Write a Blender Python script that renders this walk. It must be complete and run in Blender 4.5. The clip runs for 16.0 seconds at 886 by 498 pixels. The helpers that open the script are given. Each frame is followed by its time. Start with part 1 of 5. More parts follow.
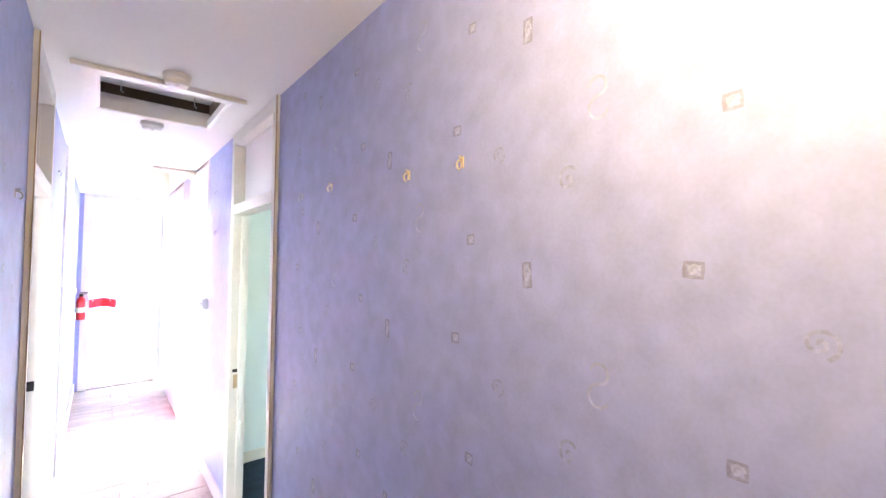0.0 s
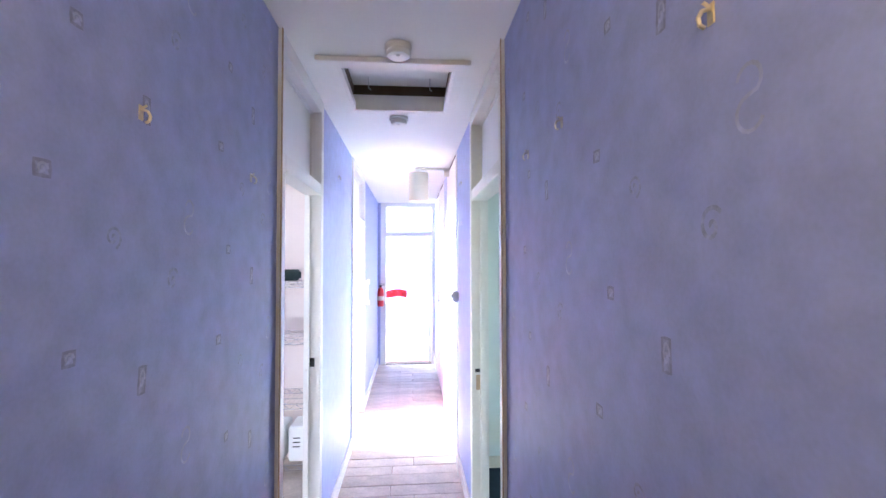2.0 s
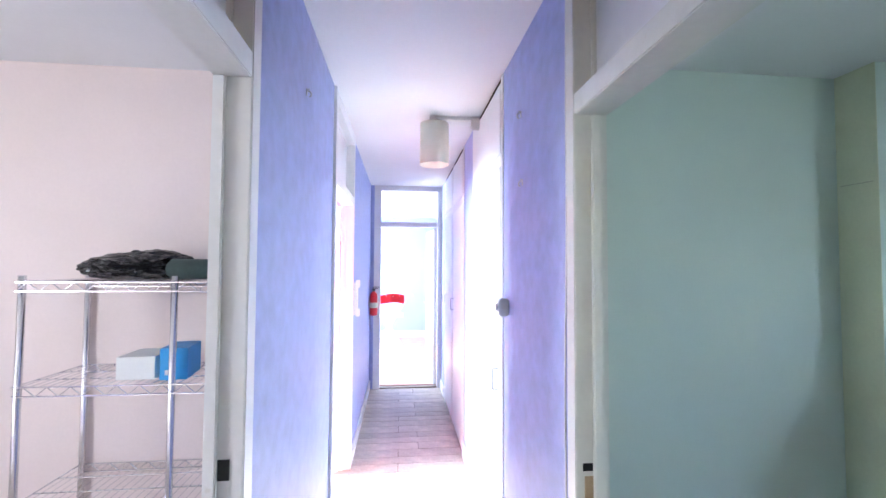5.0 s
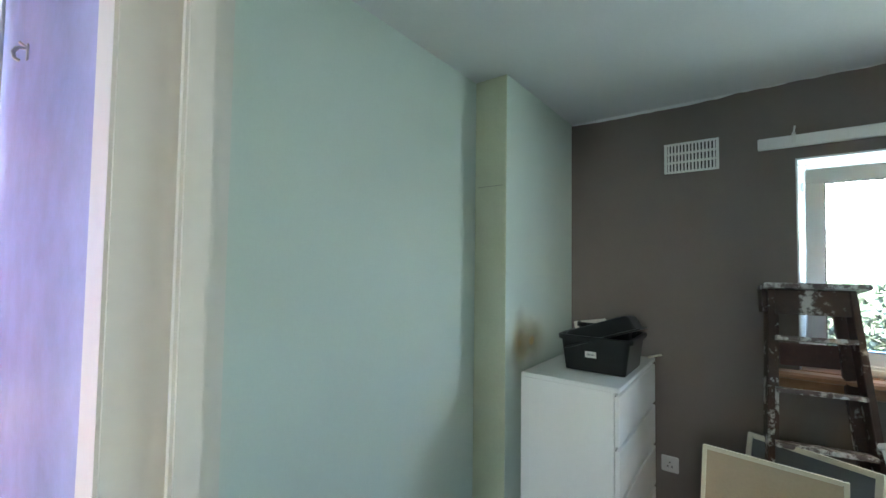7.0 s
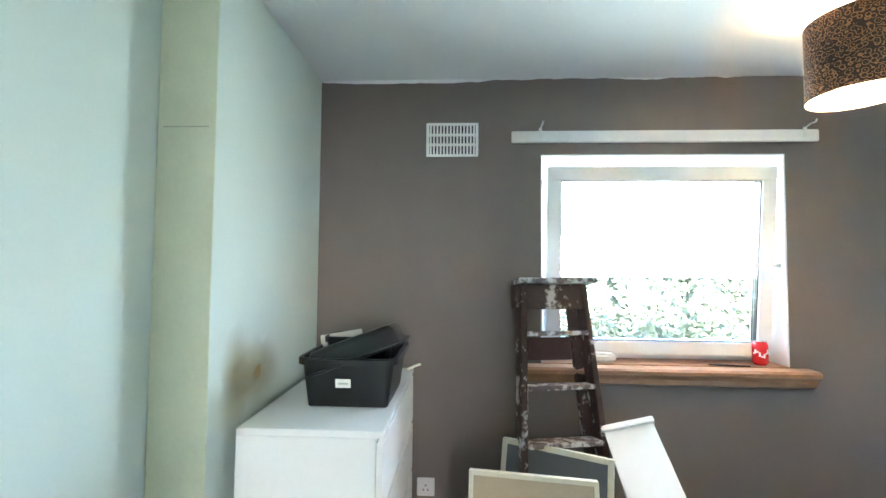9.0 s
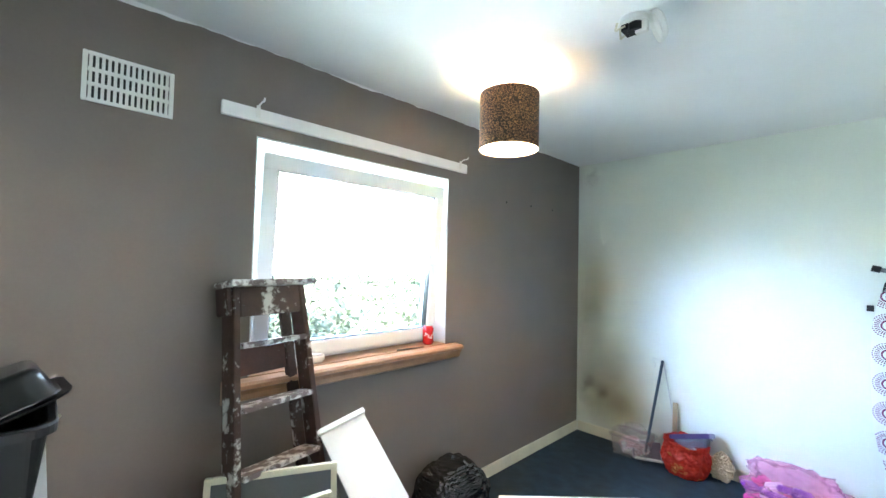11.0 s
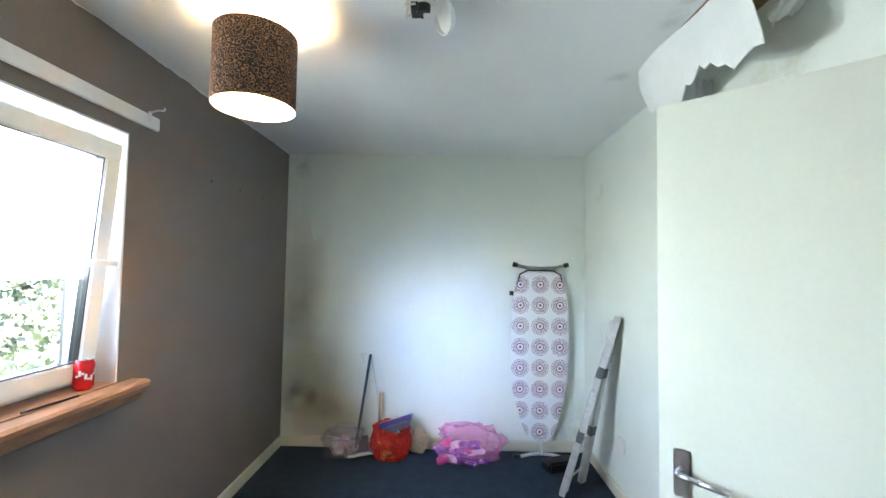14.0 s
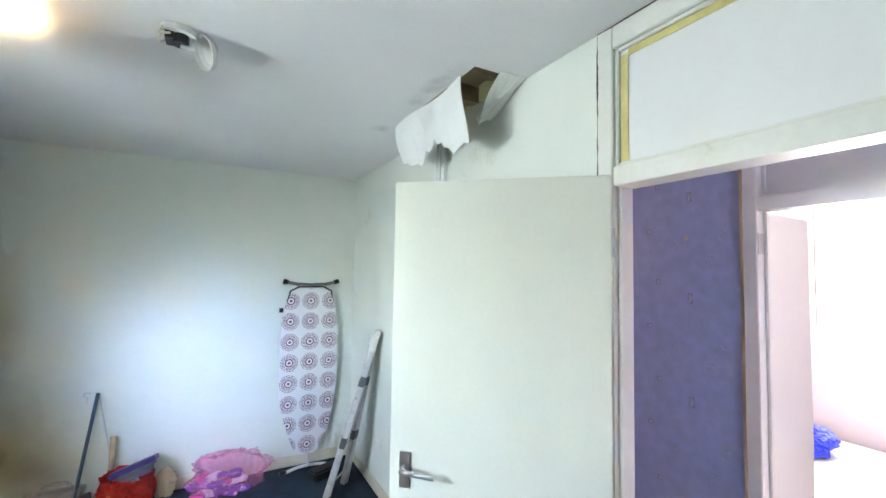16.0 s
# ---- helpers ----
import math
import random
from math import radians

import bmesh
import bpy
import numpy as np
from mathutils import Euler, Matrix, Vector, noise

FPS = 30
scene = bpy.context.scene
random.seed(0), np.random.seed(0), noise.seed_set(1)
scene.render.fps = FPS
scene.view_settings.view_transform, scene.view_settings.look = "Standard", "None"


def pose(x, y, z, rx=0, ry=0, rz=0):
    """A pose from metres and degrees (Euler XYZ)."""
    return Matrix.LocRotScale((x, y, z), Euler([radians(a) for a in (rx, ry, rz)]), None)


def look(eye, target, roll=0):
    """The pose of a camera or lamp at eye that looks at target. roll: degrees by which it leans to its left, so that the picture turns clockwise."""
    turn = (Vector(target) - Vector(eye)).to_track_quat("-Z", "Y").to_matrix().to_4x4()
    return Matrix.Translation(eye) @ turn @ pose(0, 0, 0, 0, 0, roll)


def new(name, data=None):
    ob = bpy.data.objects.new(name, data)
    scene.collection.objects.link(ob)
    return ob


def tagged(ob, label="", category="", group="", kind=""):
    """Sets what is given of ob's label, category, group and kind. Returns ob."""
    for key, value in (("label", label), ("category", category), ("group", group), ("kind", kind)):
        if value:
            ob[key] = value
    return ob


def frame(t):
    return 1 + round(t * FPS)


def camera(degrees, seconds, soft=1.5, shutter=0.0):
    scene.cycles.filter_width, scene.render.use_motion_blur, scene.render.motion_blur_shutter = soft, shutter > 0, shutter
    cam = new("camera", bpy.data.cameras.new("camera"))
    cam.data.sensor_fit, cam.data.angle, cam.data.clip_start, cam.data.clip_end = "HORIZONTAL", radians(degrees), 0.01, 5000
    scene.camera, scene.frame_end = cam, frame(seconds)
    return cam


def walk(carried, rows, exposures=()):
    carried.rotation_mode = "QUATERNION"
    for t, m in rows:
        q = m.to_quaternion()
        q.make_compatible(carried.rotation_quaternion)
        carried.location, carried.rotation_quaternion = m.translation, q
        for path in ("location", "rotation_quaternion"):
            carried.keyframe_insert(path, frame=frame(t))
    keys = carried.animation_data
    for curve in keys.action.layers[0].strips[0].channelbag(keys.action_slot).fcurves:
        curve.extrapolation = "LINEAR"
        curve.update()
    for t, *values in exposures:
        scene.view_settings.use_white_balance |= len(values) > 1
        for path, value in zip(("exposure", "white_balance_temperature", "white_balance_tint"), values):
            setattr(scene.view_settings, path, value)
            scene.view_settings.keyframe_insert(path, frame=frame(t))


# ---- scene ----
cam = camera(94.2, 16.0)
PATH = [
    (0, (0.267, 0.365, 1.597), (1.549, 1.899, 1.663), 0.6),
    (0.5, (0.421, 0.402, 1.618), (1.442, 2.121, 1.679), 0.4),
    (1, (0.495, 0.515, 1.595), (1.211, 2.381, 1.654), 0.2),
    (1.5, (0.543, 0.662, 1.57), (0.94, 2.621, 1.629), 0.1),
    (2, (0.556, 0.832, 1.54), (0.713, 2.825, 1.595), -0.1),
    (2.5, (0.545, 1.014, 1.528), (0.523, 3.013, 1.581), 0.1),
    (3, (0.496, 1.241, 1.517), (0.432, 3.24, 1.572), -0.1),
    (3.2, (0.473, 1.326, 1.516), (0.409, 3.324, 1.575), -0.1),
    (5.3, (0.424, 2.207, 1.458), (0.777, 4.174, 1.537), 0.3),
    (5.5, (0.446, 2.287, 1.458), (0.925, 4.227, 1.532), 0.25),
    (6, (0.556, 2.466, 1.45), (1.434, 4.261, 1.527), 0.39),
    (6.5, (0.691, 2.623, 1.446), (1.954, 4.172, 1.527), 0.45),
    (7, (0.804, 2.762, 1.455), (2.396, 3.968, 1.536), 0.75),
    (7.5, (0.892, 2.836, 1.451), (2.683, 3.723, 1.524), 1.16),
    (8, (1.029, 2.843, 1.436), (2.922, 3.483, 1.514), 1.1),
    (8.2, (1.098, 2.854, 1.433), (3.019, 3.407, 1.514), 0.9),
    (10.5, (1.732, 3.243, 1.479), (3.431, 2.189, 1.546), 1.1),
    (11, (1.627, 3.246, 1.476), (3.058, 1.849, 1.544), 1.3),
    (11.5, (1.51, 3.211, 1.461), (2.647, 1.568, 1.541), 1.3),
    (12, (1.426, 3.18, 1.465), (2.296, 1.381, 1.546), 1.4),
    (12.5, (1.425, 3.171, 1.465), (2.027, 1.266, 1.551), 1.3),
    (13, (1.595, 3.141, 1.472), (1.963, 1.177, 1.557), 1.2),
    (13.5, (1.882, 3.083, 1.472), (2.094, 1.097, 1.561), 1.0),
    (14, (2.108, 3.104, 1.464), (2.141, 1.106, 1.555), 0.9),
    (14.5, (2.206, 3.156, 1.465), (1.97, 1.172, 1.557), 1.0),
    (15, (2.172, 3.207, 1.479), (1.677, 1.271, 1.573), 0.9),
    (15.5, (2.119, 3.254, 1.536), (1.36, 1.406, 1.634), 0.9),
    (16, (2.083, 3.303, 1.615), (1.118, 1.554, 1.715), 0.9),
]
EXPOSURES = [(0, 5.2, 6200, 9), (1, 4.98, 6000, 8), (2, 4.47, 5450, 8), (3, 4.25, 5350, 8), (5.5, 3.75, 5600, 8), (6.5, 3.55, 5650, 8), (7, 3.95, 5900, 1.5), (7.5, 4.6, 5900, 5), (8, 4.8, 5900, 6.5), (10.5, 5.3, 5950, 8), (11.1, 5.2, 5950, 8), (12.5, 4.82, 6150, 9.5), (14, 4.66, 6250, 12.5), (16, 4.66, 6250, 13)]
walk(cam, [(t, look(eye, target, roll)) for t, eye, target, roll in PATH], EXPOSURES)

# ---- world, sun, large lights ----
world = bpy.data.worlds.new("world")
scene.world = world
world.use_nodes = True
wn = world.node_tree.nodes
sky = wn.new("ShaderNodeTexSky")
sky.sky_type = "NISHITA"
sky.sun_disc = False
sky.sun_elevation = radians(27)
sky.sun_rotation = radians(-90)
world.node_tree.links.new(sky.outputs[0], wn["Background"].inputs[0])
wn["Background"].inputs[1].default_value = 0.12

sun = new("sun", bpy.data.lights.new("sun", "SUN"))
sun.data.energy, sun.data.angle, sun.data.color = 4.0, radians(0.6), (1, 0.95, 0.88)
sun.matrix_world = look((-20, 4.5, 10.2), (0.4, 4.9, 0))


def window_light(name, place, turn, width, height, power, colour, spread=180):
    """An area lamp added in the opening of a window to stand in for daylight."""
    lamp = new(name, bpy.data.lights.new(name, "AREA"))
    lamp.data.shape, lamp.data.size, lamp.data.size_y = "RECTANGLE", width, height
    lamp.data.energy, lamp.data.color, lamp.data.spread = power, colour, radians(spread)
    lamp.matrix_world = pose(*place, *turn)
    return lamp


# an area lamp shines along its own -z
window_light("window_light_bedroom", (3.66, 2.0, 1.68), (0, 72, 0), 0.6, 1.12, 1.0, (0.86, 0.93, 1.0), 160)
# narrow blue lamp added to throw a soft patch on the south wall
window_light("wall_patch_lamp_bedroom", (3.70, 2.22, 1.72), (0, 73.5, 60.5), 0.5, 0.6, 0.25, (0.46, 0.62, 1.0), 38)
# weak green lamp added in the opening, for bounce off the garden
window_light("garden_bounce_lamp_bedroom", (3.65, 2.0, 1.68), (0, 112, 0), 0.6, 1.12, 0.3, (0.84, 1.0, 0.78), 160)
window_light("window_light_store", (-2.65, 1.95, 1.5), (0, -90, 0), 1.0, 0.55, 2.6, (1.0, 0.95, 0.93))
window_light("window_light_pink_room", (-2.65, 5.0, 1.5), (0, -90, 0), 1.0, 1.5, 32, (0.84, 0.95, 1.0))
window_light("window_light_far_room", (-1.45, 8.6, 1.5), (0, -90, 0), 1.1, 1.5, 13, (0.92, 0.97, 1.0))


def bulb_light(name, place, power, colour, radius=0.03):
    lamp = new(name, bpy.data.lights.new(name, "POINT"))
    lamp.data.energy, lamp.data.color, lamp.data.shadow_soft_size = power, colour, radius
    lamp.location = place
    return lamp


bulb_light("bulb_light_bedroom", (2.824, 1.65, 2.17), 1.0, (1, 0.62, 0.30))
bulb_light("bulb_light_hall", (0.46, 0.42, 2.10), 0.95, (1, 0.66, 0.30))

# ---- materials ----


def material(name, colour, rough=0.6, metal=0.0, var=0.12, scale=6.0, fine=90.0, bump=0.1, spots=None, spot_scale=3.0, spot_at=0.62, coords="Object", random=0.0, coat=0.0):
    """A surface with two scales of variation, fine relief, and optional spots of a second colour (stains, print,
    painted sheen).
    """
    m = bpy.data.materials.new(name)
    m.use_nodes = True
    nt = m.node_tree
    n, l = nt.nodes, nt.links
    b = n["Principled BSDF"]
    b.inputs["Roughness"].default_value, b.inputs["Metallic"].default_value = rough, metal
    b.inputs["Coat Weight"].default_value = coat
    tc = n.new("ShaderNodeTexCoord")
    big, small = n.new("ShaderNodeTexNoise"), n.new("ShaderNodeTexNoise")
    big.inputs["Scale"].default_value, small.inputs["Scale"].default_value = scale, fine
    big.inputs["Detail"].default_value, small.inputs["Detail"].default_value = 5, 3
    for t in (big, small):
        l.new(tc.outputs[coords], t.inputs["Vector"])
    add = n.new("ShaderNodeMath")
    add.operation = "MULTIPLY_ADD"
    l.new(small.outputs[0], add.inputs[0])
    add.inputs[1].default_value = 0.4
    l.new(big.outputs[0], add.inputs[2])
    ramp = n.new("ShaderNodeMapRange")
    ramp.inputs["From Min"].default_value, ramp.inputs["From Max"].default_value = 0.4, 1.0
    ramp.inputs["To Min"].default_value, ramp.inputs["To Max"].default_value = 1 - var, 1 + var
    l.new(add.outputs[0], ramp.inputs["Value"])
    mul = n.new("ShaderNodeMix")
    mul.data_type, mul.blend_type = "RGBA", "MULTIPLY"
    mul.inputs["Factor"].default_value = 1
    mul.inputs["A"].default_value = (*colour, 1)
    l.new(ramp.outputs[0], mul.inputs["B"])
    out = mul.outputs["Result"]
    if random:
        info, rr, m2 = n.new("ShaderNodeObjectInfo"), n.new("ShaderNodeMapRange"), n.new("ShaderNodeMix")
        l.new(info.outputs["Random"], rr.inputs["Value"])
        rr.inputs["To Min"].default_value, rr.inputs["To Max"].default_value = 1 - random, 1 + random
        m2.data_type, m2.blend_type = "RGBA", "MULTIPLY"
        m2.inputs["Factor"].default_value = 1
        l.new(out, m2.inputs["A"])
        l.new(rr.outputs[0], m2.inputs["B"])
        out = m2.outputs["Result"]
    if spots:
        sp, thr, m3 = n.new("ShaderNodeTexNoise"), n.new("ShaderNodeMapRange"), n.new("ShaderNodeMix")
        sp.inputs["Scale"].default_value, sp.inputs["Detail"].default_value, sp.inputs["Roughness"].default_value = spot_scale, 8, 0.65
        l.new(tc.outputs[coords], sp.inputs["Vector"])
        thr.inputs["From Min"].default_value, thr.inputs["From Max"].default_value = spot_at, spot_at + 0.08
        l.new(sp.outputs[0], thr.inputs["Value"])
        m3.data_type = "RGBA"
        l.new(thr.outputs[0], m3.inputs["Factor"])
        l.new(out, m3.inputs["A"])
        m3.inputs["B"].default_value = (*spots, 1)
        out = m3.outputs["Result"]
    l.new(out, b.inputs["Base Color"])
    if bump:
        bp = n.new("ShaderNodeBump")
        bp.inputs["Strength"].default_value, bp.inputs["Distance"].default_value = bump, 0.004
        l.new(add.outputs[0], bp.inputs["Height"])
        l.new(bp.outputs[0], b.inputs["Normal"])
    return m


def glow(name, colour, strength):
    m = bpy.data.materials.new(name)
    m.use_nodes = True
    b = m.node_tree.nodes["Principled BSDF"]
    b.inputs["Base Color"].default_value = (*colour, 1)
    b.inputs["Emission Color"].default_value = (*colour, 1)
    b.inputs["Emission Strength"].default_value = strength
    return m


def glassy(name, colour=(1, 1, 1), rough=0.0, alpha=None):
    m = bpy.data.materials.new(name)
    m.use_nodes = True
    b = m.node_tree.nodes["Principled BSDF"]
    b.inputs["Base Color"].default_value = (*colour, 1)
    b.inputs["Roughness"].default_value = rough
    if alpha is None:
        b.inputs["Transmission Weight"].default_value = 1
        b.inputs["IOR"].default_value = 1.1
    else:
        b.inputs["Alpha"].default_value = alpha
    return m


WALLPAPER = material("lilac_wallpaper", (0.36, 0.41, 0.69), 0.5, var=0.13, scale=17, fine=140, bump=0.12)
MOTIF = material("wallpaper_motif", (0.27, 0.29, 0.46), 0.5, var=0.35, scale=40, fine=200, bump=0.05)
MOTIF_PALE = material("wallpaper_motif_pale", (0.42, 0.46, 0.66), 0.4, var=0.3, scale=40, fine=200, bump=0.05)
CEILING = material("ceiling_paint", (0.80, 0.80, 0.80), 0.8, var=0.04, scale=2, fine=60, bump=0.15)
GLOSS = material("white_gloss_paint", (0.78, 0.77, 0.76), 0.35, var=0.06, scale=5, fine=50, bump=0.08, spots=(0.62, 0.58, 0.5), spot_scale=9, spot_at=0.68)
CREAM = material("cream_gloss_paint", (0.70, 0.66, 0.52), 0.4, var=0.1, scale=6, fine=60, bump=0.1, spots=(0.45, 0.40, 0.27), spot_scale=7, spot_at=0.66)
BAREWOOD = material("bare_wood_edge", (0.42, 0.32, 0.2), 0.7, var=0.25, scale=10, fine=120, bump=0.2)
MINT = material("mint_wall_paint", (0.68, 0.75, 0.685), 0.7, var=0.04, scale=2, fine=90, bump=0.12)
OFFWHITE = material("off_white_wall_paint", (0.74, 0.77, 0.70), 0.7, var=0.05, scale=2, fine=90, bump=0.12, spots=(0.60, 0.58, 0.44), spot_scale=1.3, spot_at=0.64)
TAUPE = material("taupe_wall_paint", (0.170, 0.140, 0.122), 0.5, var=0.08, scale=3, fine=110, bump=0.15)
CARPET = material("navy_carpet", (0.012, 0.028, 0.05), 0.95, var=0.35, scale=12, fine=350, bump=0.8)
BOARD = material("floor_plank", (0.50, 0.43, 0.37), 0.5, var=0.3, scale=7, fine=60, bump=0.2, random=0.12)
PLAINWALL = material("pale_pink_wall_paint", (0.78, 0.68, 0.64), 0.7, var=0.05, scale=2, fine=80, bump=0.1)
BLUEWALL = material("blue_wall_paint", (0.40, 0.47, 0.80), 0.7, var=0.05, scale=2, fine=80, bump=0.1)
PINKWALL = material("red_wall_paint", (0.66, 0.11, 0.12), 0.7, var=0.05, scale=2, fine=80, bump=0.1)
DARKWOOD = material("loft_timber", (0.10, 0.065, 0.04), 0.8, var=0.3, scale=8, fine=80, bump=0.3)
UPVC = material("white_window_plastic", (0.82, 0.83, 0.84), 0.25, var=0.02, scale=3, fine=40, bump=0.02)
GLASS = glassy("window_glass")
SILLWOOD = material("varnished_sill_wood", (0.33, 0.18, 0.10), 0.35, var=0.25, scale=14, fine=90, bump=0.1)

# ---- helpers of this scene ----


def box(bm, x0, x1, y0, y1, z0, z1, m=None):
    """Adds a box to bm; m: a pose for it."""
    vs = [bm.verts.new((x, y, z)) for x in (x0, x1) for y in (y0, y1) for z in (z0, z1)]
    for f in ((0, 1, 3, 2), (4, 6, 7, 5), (0, 4, 5, 1), (2, 3, 7, 6), (0, 2, 6, 4), (1, 5, 7, 3)):
        bm.faces.new([vs[i] for i in f])
    if m is not None:
        bmesh.ops.transform(bm, matrix=m, verts=vs)
    return vs


def rod(bm, a, b, r, r2=None, seg=12):
    """Adds a round bar from a to b."""
    a, b = Vector(a), Vector(b)
    d = b - a
    m = Matrix.Translation((a + b) / 2) @ d.to_track_quat("Z", "Y").to_matrix().to_4x4()
    return bmesh.ops.create_cone(bm, cap_ends=True, segments=seg, radius1=r, radius2=r if r2 is None else r2, depth=d.length, matrix=m)["verts"]


def tube(bm, points, r, seg=8):
    for a, b in zip(points, points[1:]):
        rod(bm, a, b, r, seg=seg)


def shell(bm, profile, seg=32, at=(0, 0, 0)):
    """Adds a turned shape from (radius, height) pairs."""
    rings = []
    for r, z in profile:
        rings.append([bm.verts.new((at[0] + r * math.cos(2 * math.pi * i / seg), at[1] + r * math.sin(2 * math.pi * i / seg), at[2] + z)) for i in range(seg)])
    for p, q in zip(rings, rings[1:]):
        for i in range(seg):
            j = (i + 1) % seg
            bm.faces.new((p[i], p[j], q[j], q[i]))
    return rings


def cap(bm, ring):
    bm.faces.new(ring)


def put(name, bm, mat, parent=None, label="", bevel=0.0, smooth=False, m=None, kind=""):
    """Links bm as one mesh object, under parent if there is one."""
    if bevel:
        bmesh.ops.bevel(bm, geom=list(bm.edges), offset=bevel, segments=2, affect="EDGES", clamp_overlap=True)
    bmesh.ops.recalc_face_normals(bm, faces=list(bm.faces))
    me = bpy.data.meshes.new(name)
    bm.to_mesh(me)
    bm.free()
    for f in me.polygons:
        f.use_smooth = smooth
    me.materials.append(mat)
    ob = new(name, me)
    if parent is not None:
        ob.parent = parent
    if m is not None:
        ob.matrix_basis = m
    if label:
        ob["label"] = label
    if kind:
        ob["kind"] = kind
    return ob


def part(name, bm, mat, parent, label="", bevel=0.0, smooth=False, m=None):
    return put(name, bm, mat, parent, label, bevel, smooth, m)


def thing(name, label, category, m=None, group="", kind=""):
    ob = new(name)
    if m is not None:
        ob.matrix_basis = m
    return tagged(ob, label, category, group, kind)


def one_box(name, mat, parent, dims, label="", bevel=0.0, m=None):
    bm = bmesh.new()
    box(bm, *dims)
    return part(name, bm, mat, parent, label, bevel, False, m)


def structure(name, boxes, mat, label, category="wall", bevel=0.0):
    bm = bmesh.new()
    for d in boxes:
        box(bm, *d)
    ob = put(name, bm, mat, bevel=bevel)
    return tagged(ob, label, category, kind="structure")


def wall_x(x0, x1, y0, y1, z0, z1, holes):
    """Boxes of a wall that runs along y, with holes (y0, y1, z0, z1)."""
    out, at = [], y0
    for a, b, lo, hi in sorted(holes):
        if a > at:
            out.append((x0, x1, at, a, z0, z1))
        if lo > z0:
            out.append((x0, x1, a, b, z0, lo))
        if hi < z1:
            out.append((x0, x1, a, b, hi, z1))
        at = b
    if at < y1:
        out.append((x0, x1, at, y1, z0, z1))
    return out


def wall_y(y0, y1, x0, x1, z0, z1, holes):
    return [(c, d, a, b, e, f) for a, b, c, d, e, f in wall_x(y0, y1, x0, x1, z0, z1, holes)]


# ---- the shell of the place ----
H = 2.40              # ceiling
W, E = 0.07, 0.92     # faces of the hall's two long walls
RW, RE = 1.00, 3.468  # bedroom, west and east faces
RS, RN = -0.295, 3.90  # bedroom, south and north faces
FAR = 7.02            # end wall of the hall
TOP = H + 0.02

structure("wall_hall_west", wall_x(W - 0.07, W, -1.0, FAR, 0, TOP, [(2.37, 3.105, 0, TOP), (4.26, 5.17, 0, TOP)]), WALLPAPER, "lilac wallpapered plaster wall with small dark motifs")
structure("wall_hall_east", wall_x(E, E + 0.028, -1.0, FAR, 0, TOP, [(2.385, 3.24, 0, TOP), (4.03, 4.87, 0, TOP), (5.27, 6.62, 0, TOP)]), WALLPAPER, "lilac wallpapered wall with brass hooks")
structure("wall_hall_south", [(W - 0.07, E + 0.1, -1.08, -1.0, 0, TOP)], WALLPAPER, "lilac wallpapered end wall of the hall")
structure("wall_bedroom_west", wall_x(E + 0.03, RW, RS - 0.1, RN + 0.1, 0, TOP, [(2.385, 3.24, 0, TOP)]), OFFWHITE, "off-white painted partition wall beside the door")
structure("wall_bedroom_north", [(RW, RE + 0.25, RN, RN + 0.1, 0, TOP)], MINT, "plain pale mint painted wall")
structure("wall_boxing", [(2.574, RE, 3.72, RN - 0.002, 0, TOP)], MINT, "pale painted boxed-in corner column")
structure("wall_bedroom_south", [(E + 0.03, RE + 0.25, RS - 0.1, RS, 0, TOP)], OFFWHITE, "off-white painted wall with damp stains")
structure("wall_bedroom_east", wall_x(RE, RE + 0.25, RS, RN, 0, TOP, [(1.41, 2.595, 0.955, 2.01)]), TAUPE, "dark taupe painted wall round the window")
structure("wall_end", wall_y(FAR, FAR + 0.08, W - 0.07, E + 0.1, 0, TOP, [(0.11, 0.93, 0, TOP)]), WALLPAPER, "end wall of the hall round a doorway")
structure("wall_cupboard_back", [(1.5, 1.55, RN + 0.1, FAR, 0, TOP), (E + 0.028, 1.5, 4.9, 4.95, 0, TOP)], CEILING, "white back wall of the hall cupboards")

# store room, pink room and far room
structure("wall_store", [(-2.7, 0, 1.5, 1.58, 0, TOP), (-2.7, 0, 4.17, 4.21, 0, TOP)] + wall_x(-2.78, -2.7, 1.5, 4.21, 0, TOP, [(1.65, 2.25, 0.75, 2.25)]), PLAINWALL, "pale pinkish white store room walls")
structure("wall_pink_room", [(-2.7, 0, 4.212, 4.25, 0, TOP), (-2.7, 0, 6.3, 6.38, 0, TOP)] + wall_x(-2.78, -2.7, 4.212, 6.38, 0, TOP, [(4.45, 5.55, 0.75, 2.25)]), PINKWALL, "red painted walls of a side room")
structure("wall_far_room", [(-1.5, 2.9, 10.4, 10.48, 0, TOP), (2.9, 2.98, 7.1, 10.48, 0, TOP), (-1.5, 0, 7.04, 7.1, 0, TOP), (1.02, 2.98, 7.04, 7.1, 0, TOP)] + wall_x(-1.58, -1.5, 7.04, 10.48, 0, TOP, [(8.05, 9.15, 0.75, 2.25)]), BLUEWALL, "sky blue painted walls of the far room")
structure("floor_store", [(-2.7, W - 0.001, 1.58, 4.17, -0.06, -0.004)], BOARD, "pale bare boards in the store room", "floor")
structure("floor_pink_room", [(-2.7, W - 0.001, 4.25, 6.3, -0.06, -0.004)], BOARD, "pale bare boards in the pink room", "floor")
structure("floor_far_room", [(-1.5, 2.9, FAR + 0.001, 10.4, -0.06, -0.004)], BOARD, "pale pinkish boards in the far room", "floor")
structure("floor_cupboard", [(E + 0.001, 1.5, 4.0, FAR, -0.06, -0.004)], BOARD, "bare boards in the hall cupboards", "floor")
structure("floor_bedroom", [(E + 0.0015, RE, RS, RN, -0.06, 0.0)], CARPET, "dark navy blue fitted carpet", "floor")
